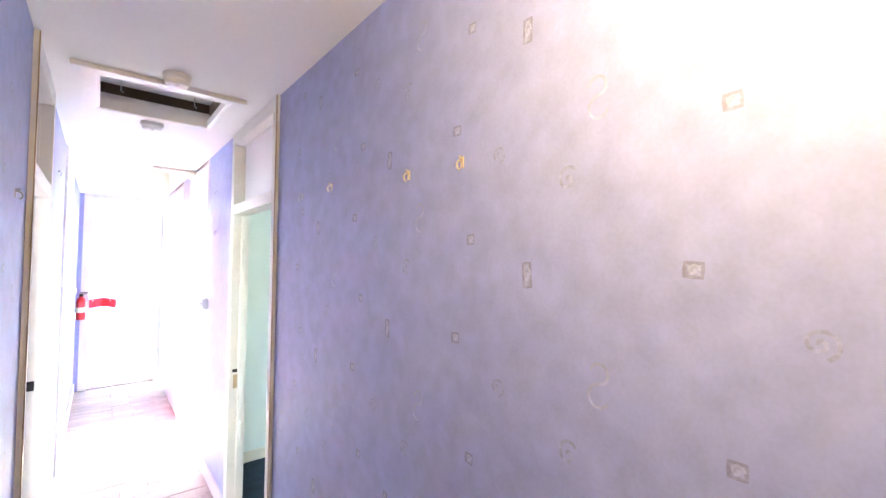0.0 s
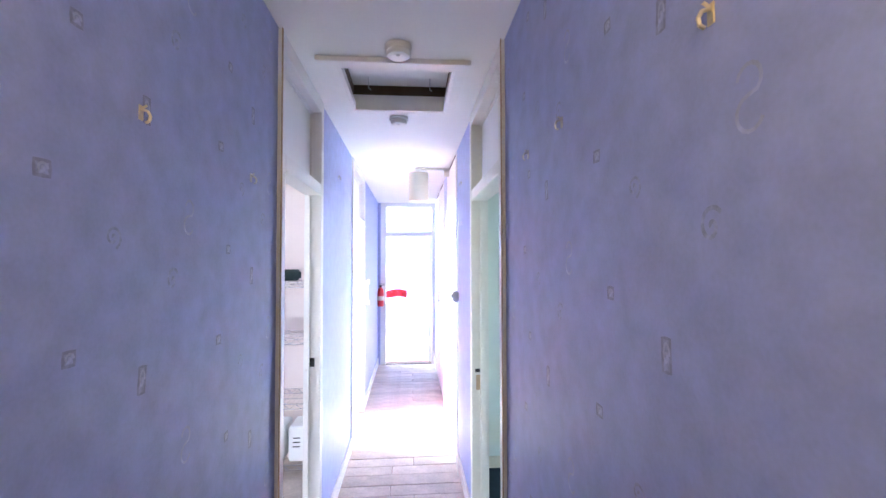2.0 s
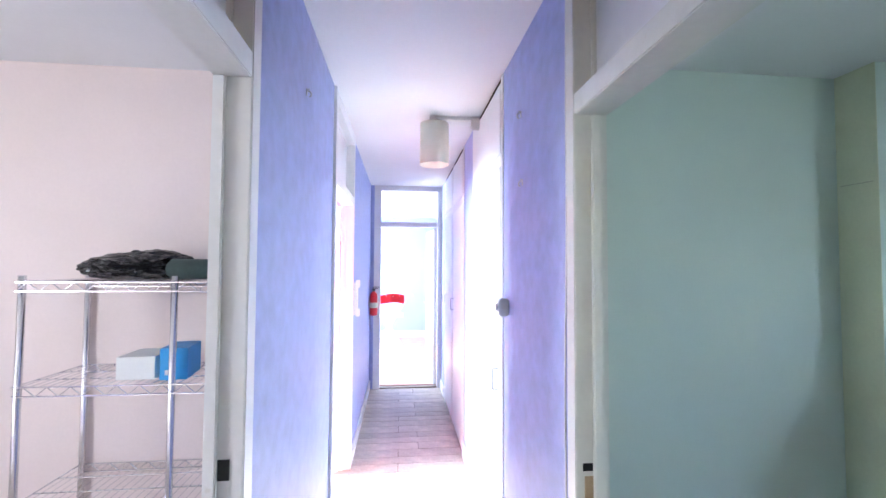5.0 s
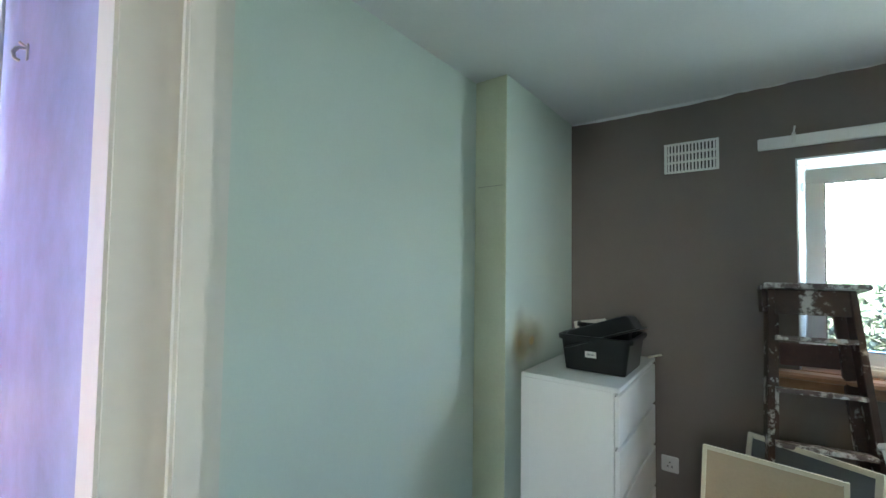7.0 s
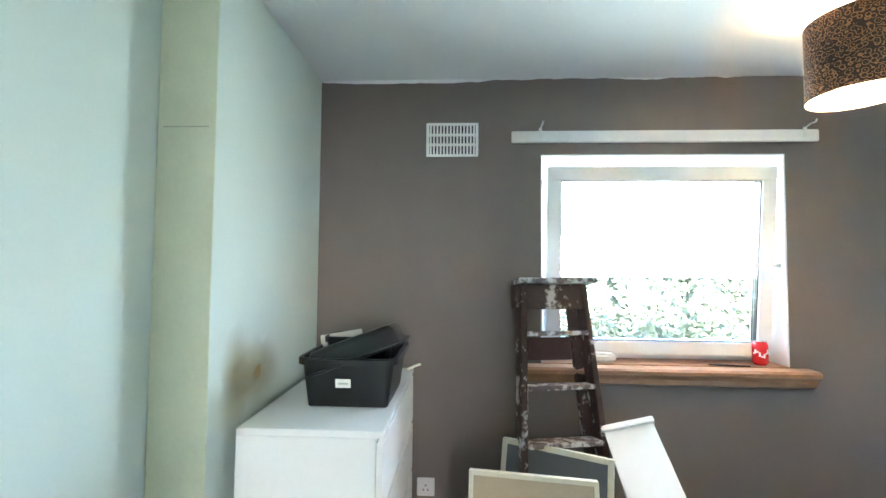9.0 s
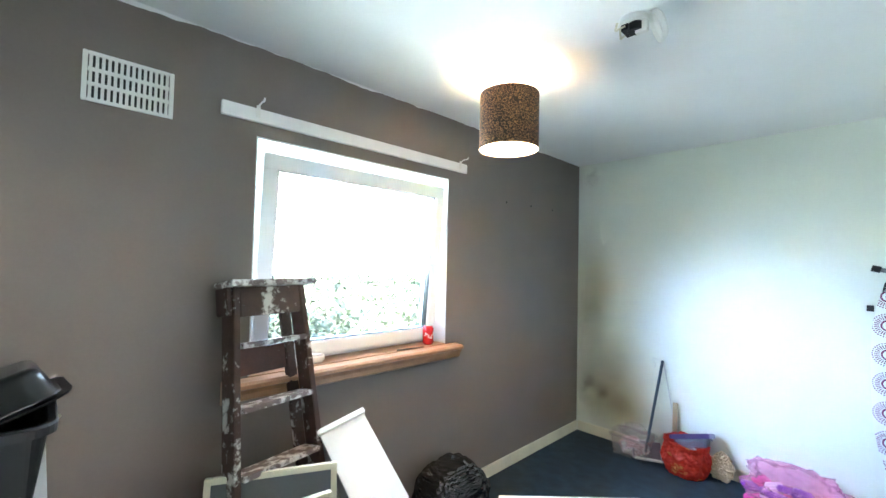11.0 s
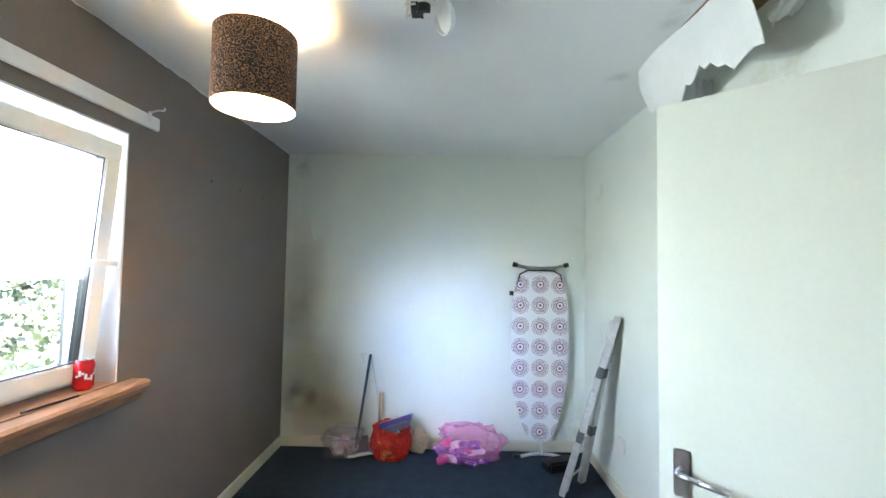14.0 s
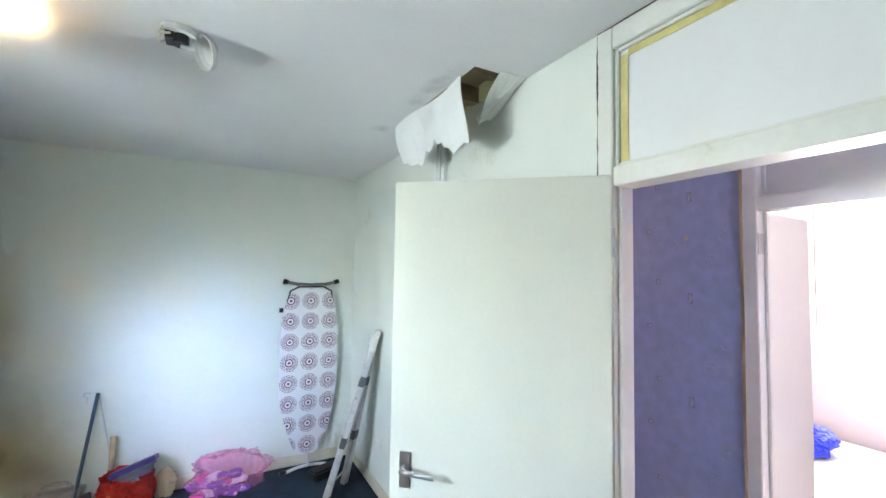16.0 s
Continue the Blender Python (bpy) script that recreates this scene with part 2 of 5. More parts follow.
structure("subfloor_hall", [(W - 0.07, E + 0.001, -1.0, FAR, -0.08, -0.022)], DARKWOOD, "dark gap under the hall floorboards", "floor")

HX0, HX1, HY0, HY1 = 0.235, 0.755, 2.655, 3.17     # loft hatch
structure("ceiling_hall", [(W, E, -1.0, HY0, H, H + 0.03), (W, E, HY1, FAR, H, H + 0.03), (W, HX0, HY0, HY1, H, H + 0.03), (HX1, E, HY0, HY1, H, H + 0.03)], CEILING, "white painted hall ceiling", "ceiling")
CX, CY0, CY1 = 1.235, 1.45, 2.00                    # torn hole in the bedroom ceiling
structure("ceiling_bedroom", [(CX, RE, RS, RN, H, H + 0.03), (RW, CX, RS, CY0, H, H + 0.03), (RW, CX, CY1, RN, H, H + 0.03)], CEILING, "white painted bedroom ceiling, torn and stained", "ceiling")
structure("ceiling_side_rooms", [(-2.8, W - 0.071, 1.5, 6.4, H, H + 0.03), (-1.6, 3.0, FAR + 0.08, 10.5, H, H + 0.03), (E + 0.03, 1.55, 4.0, FAR, H, H + 0.03)], CEILING, "white ceilings of the side rooms", "ceiling")
structure("roof_void", [(-2.9, 3.8, -1.2, 10.6, H + 0.55, H + 0.6), (-2.9, 3.8, -1.25, -1.2, H + 0.035, H + 0.6), (-2.9, 3.8, 10.6, 10.65, H + 0.035, H + 0.6), (-2.95, -2.9, -1.2, 10.6, H + 0.035, H + 0.6), (3.75, 3.8, -1.2, 10.6, H + 0.035, H + 0.55)], DARKWOOD, "dark timber roof void above the ceilings", "roof")

# hall floorboards, laid across the hall
hall_floor = tagged(new("floor_hall"), "worn pale bare floorboards laid across the hall", "floor", kind="structure")
plank_meshes = {}
rng = random.Random(4)
y = -1.0
row = 0
while y < FAR - 0.02:
    wd = rng.choice((0.105, 0.125, 0.14))
    wd = min(wd, FAR - y)
    split = 0.42 + 0.16 * (row % 2) if row % 3 else None
    for a, b in ((W, split), (split, E)) if split else ((W, E),):
        key = (round(wd, 3), round(b - a, 3))
        if key not in plank_meshes:
            bm = bmesh.new()
            box(bm, 0.0015, b - a - 0.0015, 0.002, wd - 0.002, -0.02, 0)
            bmesh.ops.bevel(bm, geom=[e for e in bm.edges if all(v.co.z > -0.01 for v in e.verts)], offset=0.0025, segments=1, affect="EDGES")
            me = bpy.data.meshes.new("plank")
            bm.to_mesh(me)
            bm.free()
            me.materials.append(BOARD)
            plank_meshes[key] = me
        ob = new("plank", plank_meshes[key])
        ob.parent = hall_floor
        ob.location = (a, y, rng.uniform(-0.0015, 0.001))
    y += wd
    row += 1


# ---- more materials ----
STEEL = material("brushed_steel", (0.55, 0.55, 0.56), 0.3, 1.0, var=0.1, scale=20, fine=200, bump=0.05)
CHROME = material("bright_wire", (0.75, 0.75, 0.77), 0.2, 1.0, var=0.05, bump=0)
BRASS = material("brass", (0.82, 0.72, 0.50), 0.4, 1.0, var=0.15, scale=40, bump=0.1)
BLACKPLASTIC = material("black_plastic", (0.005, 0.005, 0.006), 0.3, var=0.2, scale=20, fine=150, bump=0.05)
WHITEPLASTIC = material("white_plastic", (0.76, 0.75, 0.72), 0.35, var=0.04, scale=10, fine=80, bump=0.03)
GREYPLASTIC = material("grey_plastic", (0.60, 0.59, 0.56), 0.5, var=0.08, scale=10, fine=80, bump=0.03)
WHITEBOARD = material("white_melamine", (0.80, 0.80, 0.79), 0.3, var=0.03, scale=3, fine=40, bump=0.02, spots=(0.66, 0.63, 0.58), spot_scale=5, spot_at=0.72)
GREYBACK = material("grey_hardboard", (0.13, 0.14, 0.15), 0.6, var=0.1, scale=4, fine=100, bump=0.05)
TANBOARD = material("tan_hardboard", (0.46, 0.36, 0.24), 0.6, var=0.1, scale=4, fine=120, bump=0.1)
LADDERWOOD = material("paint_splashed_dark_wood", (0.055, 0.026, 0.019), 0.5, var=0.4, scale=18, fine=120, bump=0.3, spots=(0.62, 0.60, 0.57), spot_scale=13, spot_at=0.55)
LADDERRED = material("red_brown_stained_wood", (0.085, 0.028, 0.020), 0.5, var=0.3, scale=16, fine=110, bump=0.2, spots=(0.55, 0.52, 0.50), spot_scale=16, spot_at=0.63)
LADDERTREAD = material("paint_caked_tread", (0.16, 0.12, 0.12), 0.6, var=0.35, scale=22, fine=120, bump=0.4, spots=(0.66, 0.65, 0.64), spot_scale=20, spot_at=0.47)
BINBAG = material("black_polythene", (0.012, 0.012, 0.013), 0.22, var=0.2, scale=30, fine=90, bump=0.4)
# the orange spots paint the red bag's highlights into its colour
REDBAG = material("red_sheen_polythene", (0.66, 0.05, 0.03), 0.2, var=0.25, scale=25, fine=90, bump=0.4, spots=(0.85, 0.35, 0.12), spot_scale=9, spot_at=0.58)
PINKBAG = material("pink_polythene", (0.80, 0.25, 0.55), 0.28, var=0.3, scale=22, fine=90, bump=0.4, spots=(0.30, 0.10, 0.55), spot_scale=12, spot_at=0.56)
PURPLE = material("purple_plastic", (0.045, 0.015, 0.12), 0.35, var=0.15, scale=12, fine=90, bump=0.05)
CLEARTUB = glassy("cloudy_plastic", (0.62, 0.58, 0.56), 0.3, alpha=0.20)
PACKING = material("printed_packets", (0.55, 0.30, 0.35), 0.4, var=0.4, scale=14, fine=60, bump=0.2, spots=(0.75, 0.73, 0.72), spot_scale=16, spot_at=0.5)
VIOLETPACK = material("violet_packets", (0.20, 0.06, 0.42), 0.3, var=0.4, scale=14, fine=60, bump=0.2, spots=(0.80, 0.78, 0.85), spot_scale=18, spot_at=0.55)
CANRED = material("red_can_paint", (0.70, 0.02, 0.025), 0.25, 0.3, var=0.06, scale=20, bump=0)
EXTRED = material("extinguisher_red", (0.62, 0.02, 0.03), 0.3, var=0.06, scale=20, bump=0)
BLUEBOX = material("blue_card", (0.06, 0.35, 0.72), 0.45, var=0.1, scale=14, bump=0.03)
BLUEBAG = material("blue_bag", (0.03, 0.05, 0.55), 0.5, var=0.2, scale=14, bump=0.2)
PAPER = material("torn_white_paper", (0.80, 0.81, 0.78), 0.8, var=0.05, scale=6, fine=80, bump=0.2)
TAPE = material("yellowed_tape", (0.62, 0.55, 0.22), 0.6, var=0.2, scale=12, bump=0.1)
MOULD = material("damp_stain", (0.40, 0.38, 0.30), 0.8, var=0.4, scale=14, fine=120, bump=0.1)
SHADEIN = material("white_shade_lining", (0.85, 0.80, 0.70), 0.8, var=0.03, bump=0.02)
CREAMSHADE = material("cream_lamp_shade", (0.80, 0.76, 0.66), 0.6, var=0.05, bump=0.05)
BULB = glow("warm_bulb", (1, 0.75, 0.45), 6)
LEAF = material("hedge_leaf", (0.12, 0.14, 0.10), 0.5, var=0.5, scale=3, fine=30, bump=0.1)
GRASS = material("lawn", (0.07, 0.12, 0.03), 0.9, var=0.4, scale=0.6, fine=12, bump=0.5)
BARK = material("bark", (0.12, 0.09, 0.06), 0.9, var=0.3, scale=8, fine=40, bump=0.5)


def ring_cloth():
    """White cloth printed with mauve rings in rows."""
    m = bpy.data.materials.new("ring_print_cloth")
    m.use_nodes = True
    n, l = m.node_tree.nodes, m.node_tree.links
    b = n["Principled BSDF"]
    b.inputs["Roughness"].default_value = 0.8
    tc, sep = n.new("ShaderNodeTexCoord"), n.new("ShaderNodeSeparateXYZ")
    l.new(tc.outputs["Object"], sep.inputs[0])

    def calc(op, a, c=None):
        k = n.new("ShaderNodeMath")
        k.operation = op
        for i, v in enumerate((a, c)):
            if v is None:
                continue
            if isinstance(v, float):
                k.inputs[i].default_value = v
            else:
                l.new(v, k.inputs[i])
        return k.outputs[0]

    u = calc("MULTIPLY", calc("SUBTRACT", calc("FRACT", calc("ADD", calc("DIVIDE", sep.outputs["X"], 0.158), 10.5)), 0.5), 0.158)
    v = calc("MULTIPLY", calc("SUBTRACT", calc("FRACT", calc("ADD", calc("DIVIDE", calc("SUBTRACT", sep.outputs["Z"], 0.177), 0.1661), 10.5)), 0.5), 0.1661)
    r = calc("SQRT", calc("ADD", calc("MULTIPLY", u, u), calc("MULTIPLY", v, v)))

    def band(lo, hi):
        return calc("MULTIPLY", calc("GREATER_THAN", r, lo), calc("LESS_THAN", r, hi))

    turn = calc("ARCTAN2", v, u)
    fine = calc("GREATER_THAN", calc("SINE", calc("MULTIPLY", turn, 30.0)), 0.1)
    coarse = calc("GREATER_THAN", calc("SINE", calc("MULTIPLY", turn, 34.0)), 0.0)
    ink = calc("ADD", calc("ADD", calc("MULTIPLY", band(0.037, 0.059), fine), calc("MULTIPLY", band(0.063, 0.070), coarse)), calc("ADD", band(0.024, 0.033), band(0.0, 0.011)))
    mix = n.new("ShaderNodeMix")
    mix.data_type = "RGBA"
    l.new(ink, mix.inputs["Factor"])
    mix.inputs["A"].default_value = (0.78, 0.78, 0.79, 1)
    mix.inputs["B"].default_value = (0.19, 0.055, 0.12, 1)
    l.new(mix.outputs["Result"], b.inputs["Base Color"])
    return m


def shade_cloth():
    """Dark brown cloth with small gold scrolls."""
    m = bpy.data.materials.new("brown_gold_shade_cloth")
    m.use_nodes = True
    n, l = m.node_tree.nodes, m.node_tree.links
    b = n["Principled BSDF"]
    b.inputs["Roughness"].default_value = 0.8
    tc, w, mix, ramp = n.new("ShaderNodeTexCoord"), n.new("ShaderNodeTexVoronoi"), n.new("ShaderNodeMix"), n.new("ShaderNodeMath")
    w.feature = "F1"
    w.inputs["Scale"].default_value = 60
    l.new(tc.outputs["Object"], w.inputs["Vector"])
    ramp.operation = "SINE"
    mul = n.new("ShaderNodeMath")
    mul.operation = "MULTIPLY"
    mul.inputs[1].default_value = 16
    l.new(w.outputs["Distance"], mul.inputs[0])
    l.new(mul.outputs[0], ramp.inputs[0])
    gt = n.new("ShaderNodeMath")
    gt.operation = "GREATER_THAN"
    gt.inputs[1].default_value = 0.55
    l.new(ramp.outputs[0], gt.inputs[0])
    mix.data_type = "RGBA"
    l.new(gt.outputs[0], mix.inputs["Factor"])
    mix.inputs["A"].default_value = (0.030, 0.014, 0.008, 1)
    mix.inputs["B"].default_value = (0.27, 0.125, 0.05, 1)
    l.new(mix.outputs["Result"], b.inputs["Base Color"])
    return m


RINGCLOTH, SHADECLOTH = ring_cloth(), shade_cloth()

OFFGLOSS = material("off_white_gloss_paint", (0.73, 0.73, 0.67), 0.38, var=0.08, scale=5, fine=50, bump=0.1, spots=(0.58, 0.54, 0.42), spot_scale=8, spot_at=0.66)

# ---- door frames ----


def storey_frame(name, label, x0, x1, y0, y1, mat, panel, xm, rail=0.06):
    """A door frame up to the ceiling with a light over the door. x0, x1: its depth; y0, y1: the clear opening."""
    f = thing(name, label, "door frame", kind="structure")
    head, post = 1.885, 0.055
    for a, b in ((y0 - post, y0), (y1, y1 + post)):
        one_box("jamb", mat, f, (x0, x1, a, b, 0, H - 0.002), bevel=0.003)
    one_box("door_head", mat, f, (x0 + 0.001, x1 - 0.001, y0 + 0.0005, y1 - 0.0005, head, head + rail), bevel=0.003)
    one_box("top_rail", mat, f, (x0 + 0.001, x1 - 0.001, y0 + 0.0005, y1 - 0.0005, H - 0.075, H - 0.002), bevel=0.003)
    one_box("transom_panel", panel, f, (xm - 0.006, xm + 0.006, y0 + 0.014, y1 - 0.014, head + rail + 0.012, H - 0.086), "painted-over glass light above the door")
    for a, b in ((y0 + 0.0005, y0 + 0.013), (y1 - 0.013, y1 - 0.0005)):
        one_box("glazing_bead", mat, f, (xm - 0.018, xm + 0.018, a, b, head + rail + 0.001, H - 0.076), bevel=0.003)
        one_box("door_stop", mat, f, (xm - 0.02, xm + 0.008, a, b, 0, head - 0.001), bevel=0.003)
    for c, d in ((head + rail + 0.0005, head + rail + 0.012), (H - 0.086, H - 0.0755)):
        one_box("glazing_bead", mat, f, (xm - 0.018, xm + 0.018, y0 + 0.0135, y1 - 0.0135, c, d), bevel=0.003)
    return f


bed_frame = storey_frame("door_frame_bedroom", "off-white painted storey-height door frame with boarded transom", 0.905, 1.004, 2.44, 3.185, OFFGLOSS, WHITEBOARD, 0.974)
store_frame = storey_frame("door_frame_store", "off-white painted storey-height door frame with transom", -0.003, 0.085, 2.425, 3.05, GLOSS, WHITEBOARD, 0.022)
pink_frame = storey_frame("door_frame_pink_room", "white painted door frame of the side room", -0.003, 0.085, 4.315, 5.115, GLOSS, WHITEBOARD, 0.022)
# raw timber edges where the wallpaper stops
one_box("raw_edge", BAREWOOD, bed_frame, (0.9015, 0.9045, 2.376, 2.387, 0, H - 0.004), "unpainted brown timber edge")
one_box("raw_edge", BAREWOOD, store_frame, (0.0855, 0.0885, 2.362, 2.373, 0, H - 0.004), "unpainted brown timber edge")
# yellowed tape round the boarded transom, bedroom side
for d in ((0.9805, 0.983, 2.455, 2.482, 1.96, 2.30), (0.9805, 0.983, 2.4825, 2.82, 2.29, 2.313)):
    one_box("masking_tape", TAPE, bed_frame, d, "yellowed peeling masking tape")
for z, parent, x, yy in ((0.80, bed_frame, 0.93, 3.1845), (0.90, bed_frame, 0.925, 3.1845)):
    one_box("strike_plate", BAREWOOD if z < 0.85 else BLACKPLASTIC, parent, (x, x + 0.028, yy - 0.003, yy, z, z + (0.085 if z < 0.85 else 0.02)), "dark tarnished strike plate")
one_box("strike_plate", BLACKPLASTIC, store_frame, (0.03, 0.055, 3.0465, 3.0495, 0.985, 1.03), "dull steel strike plate")
for z in (1.70, 0.25):
    one_box("hinge", STEEL, store_frame, (0.02, 0.08, 2.4255, 2.429, z, z + 0.09), "painted steel hinge")

# far doorway
far_frame = thing("door_frame_far", "cream door frame with a bright transom at the hall's end", "door frame", kind="structure")
one_box("jamb", GLOSS, far_frame, (0.112, 0.19, FAR - 0.012, FAR + 0.085, 0, H - 0.002), bevel=0.003)
one_box("jamb", GLOSS, far_frame, (0.87, 0.928, FAR - 0.012, FAR + 0.085, 0, H - 0.002), bevel=0.003)
one_box("door_head", GLOSS, far_frame, (0.1905, 0.8695, FAR - 0.010, FAR + 0.083, 1.905, 1.965), bevel=0.003)
one_box("top_rail", GLOSS, far_frame, (0.1905, 0.8695, FAR - 0.010, FAR + 0.083, H - 0.06, H - 0.002), bevel=0.003)
pane = one_box("pane", GLASS, far_frame, (0.1905, 0.8695, FAR + 0.03, FAR + 0.036, 1.966, H - 0.061), "clear glass transom pane")
pane.visible_shadow = False
one_box("threshold", DARKWOOD, far_frame, (0.1905, 0.8695, FAR - 0.002, FAR + 0.03, -0.003, 0.006), "dark worn threshold strip")

# ---- skirting boards ----


def skirting(name, runs, mat, label, high=0.085):
    s = thing(name, label, "skirting board", kind="structure")
    for x0, x1, y0, y1 in runs:
        bm = bmesh.new()
        box(bm, x0, x1, y0, y1, 0.001, high)
        part("board", bm, mat, s, bevel=0.004)
    return s


skirting("baseboard_hall", [(W + 0.0005, W + 0.016, -1.0, 2.368), (W + 0.0005, W + 0.016, 3.107, 4.258), (W + 0.0005, W + 0.016, 5.172, FAR - 0.002), (E - 0.016, E - 0.0005, -1.0, 2.38), (E - 0.016, E - 0.0005, 3.245, 4.02), (E - 0.016, E - 0.0005, 4.88, 5.26), (E - 0.016, E - 0.0005, 6.63, FAR - 0.002)], GLOSS, "white painted hall skirting boards", 0.10)
skirting("baseboard_bedroom", [(RW + 0.0005, RW + 0.016, RS + 0.018, 2.38), (RW + 0.017, RE - 0.017, RS + 0.0005, RS + 0.016), (RE - 0.016, RE - 0.0005, RS + 0.018, 3.70), (RW + 0.017, 2.57, RN - 0.016, RN - 0.0005)], CREAM, "cream painted bedroom skirting boards")

# ---- hall ----
# loft hatch
hatch = thing("loft_hatch", "open white-framed loft hatch in the hall ceiling", "loft hatch", kind="structure")
for d in ((0.155, 0.815, 2.565, 2.60, H - 0.022, H - 0.0005), (HX0 - 0.05, HX0, 2.601, HY1 + 0.05, H - 0.014, H - 0.0005), (HX1, HX1 + 0.05, 2.601, HY1 + 0.05, H - 0.014, H - 0.0005), (HX0, HX1, HY1, HY1 + 0.05, H - 0.014, H - 0.0005), (HX0, HX1, 2.601, HY0, H - 0.014, H - 0.0005)):
    one_box("trim_board", GLOSS, hatch, d, bevel=0.003)
one_box("lining", GLOSS, hatch, (HX0 + 0.0005, HX1 - 0.0005, HY1 - 0.016, HY1 - 0.0005, H - 0.012, H + 0.075), "white lining board", bevel=0.002)
one_box("lining", GLOSS, hatch, (HX0 + 0.0005, HX0 + 0.014, HY0, HY1 - 0.017, H - 0.010, H + 0.03), "white lining board")
one_box("lining", GLOSS, hatch, (HX1 - 0.014, HX1 - 0.0005, HY0, HY1 - 0.017, H - 0.010, H + 0.03), "white lining board")
for a, b in ((HX0 - 0.012, HX0), (HX1, HX1 + 0.012)):
    one_box("trimmer", DARKWOOD, hatch, (a, b, HY0 - 0.4, HY1, H + 0.031, H + 0.129), "dark timber trimmer")
one_box("lining", DARKWOOD, hatch, (HX0 - 0.1, HX1 + 0.1, HY1 + 0.02, HY1 + 0.05, H + 0.03, H + 0.24), "brown timber rafter")
one_box("loft_lid", CEILING, hatch, (HX0 - 0.02, HX1 + 0.02, HY0 - 0.4, HY1 - 0.012, H + 0.13, H + 0.145), "pale grey loft lid seen from below", m=pose(0, 0, 0))
for x in (0.33, 0.66):
    bm = bmesh.new()
    tube(bm, [(x, 3.05, H + 0.13), (x, 3.05, H + 0.07), (x + 0.012, 3.05, H + 0.06)], 0.003, 6)
    part("hook", bm, STEEL, hatch, "thin metal hook")


def smoke_alarm(x, y, label, slotted):
    a = thing("smoke_alarm", label, "smoke alarm", pose(x, y, H), "smoke alarms")
    bm = bmesh.new()
    cap(bm, shell(bm, [(0.052, -0.0005), (0.054, -0.012), (0.05, -0.02)] if not slotted else [(0.055, -0.0005), (0.058, -0.018), (0.05, -0.022)], 32)[-1])
    part("base", bm, GREYPLASTIC if slotted else WHITEPLASTIC, a, smooth=False)
    bm = bmesh.new()
    cap(bm, shell(bm, [(0.046, -0.018), (0.048, -0.032), (0.044, -0.044), (0.03, -0.048)], 32)[-1])
    cover = part("cover", bm, WHITEPLASTIC, a, smooth=False)
    bm = bmesh.new()
    cap(bm, shell(bm, [(0.008, -0.0475), (0.007, -0.051)], 12, (0.0, -0.02, 0))[-1])
    part("test_button", bm, GREYPLASTIC, cover)
    return a


smoke_alarm(0.506, 2.47, "round white smoke alarm beside the loft hatch", False)
smoke_alarm(0.485, 3.30, "flat white smoke alarm beyond the loft hatch", True)

# pendant with drum shade in the hall, fed by surface trunking
hall_lamp = thing("hall_pendant_lamp", "cream drum pendant shade under the hall ceiling", "lamp", pose(0.632, 4.66, H))
bm = bmesh.new()
shell(bm, [(0.093, -0.31), (0.090, -0.05), (0.0885, -0.05), (0.0915, -0.31), (0.093, -0.31)], 36)
part("shade", bm, CREAMSHADE, hall_lamp, smooth=True)
bm = bmesh.new()
rod(bm, (0, 0, -0.0005), (0, 0, -0.10), 0.004)
rod(bm, (0, 0, -0.0005), (0, 0, -0.018), 0.03, seg=20)
part("flex", bm, WHITEPLASTIC, hall_lamp, "white ceiling rose and flex")
bm = bmesh.new()
box(bm, -0.0844, 0.0844, -0.002, 0.002, -0.07, -0.066)
box(bm, -0.002, 0.002, -0.0844, 0.0844, -0.07, -0.066)
part("spider", bm, STEEL, hall_lamp, "thin wire shade carrier")
trunk = thing("cable_trunking", "white surface cable trunking on the hall ceiling", "cable trunking")
one_box("channel", WHITEPLASTIC, trunk, (0.652, E - 0.002, 4.635, 4.675, H - 0.022, H - 0.0005), bevel=0.002)
bm = bmesh.new()
rod(bm, (0.865, 4.64, H - 0.05), (0.918, 4.64, H - 0.05), 0.03, 0.035, 20)
part("junction_box", bm, WHITEPLASTIC, trunk, "round white junction box")


def cupboard(name, label, y0, y1, split, handle_y, handle_z):
    """A flush cupboard front in the east wall of the hall, with a small door over a tall one."""
    c = thing(name, label, "cupboard", kind="")
    x = E
    one_box("frame", GLOSS, c, (x - 0.006, x + 0.05, y0, y0 + 0.035, 0, H - 0.002), bevel=0.002)
    one_box("frame", GLOSS, c, (x - 0.006, x + 0.05, y1 - 0.035, y1, 0, H - 0.002), bevel=0.002)
    one_box("rail", GLOSS, c, (x - 0.006, x + 0.05, y0 + 0.0355, y1 - 0.0355, split - 0.03, split + 0.03), bevel=0.002)
    low = one_box("door", WHITEBOARD, c, (x - 0.008, x + 0.012, y0 + 0.04, y1 - 0.04, 0.03, split - 0.034), "plain white flush door", bevel=0.003)
    one_box("top_door", WHITEBOARD, c, (x - 0.008, x + 0.012, y0 + 0.04, y1 - 0.04, split + 0.034, H - 0.03), "small white upper door", bevel=0.003)
    one_box("plinth", GLOSS, c, (x + 0.0, x + 0.02, y0 + 0.036, y1 - 0.036, 0.0, 0.028))
    bm = bmesh.new()
    tube(bm, [(x - 0.008, handle_y, handle_z), (x - 0.036, handle_y, handle_z), (x - 0.036, handle_y, handle_z + 0.1), (x - 0.008, handle_y, handle_z + 0.1)], 0.004, 10)
    part("handle", bm, STEEL, low, "thin chrome bow handle")
    return c


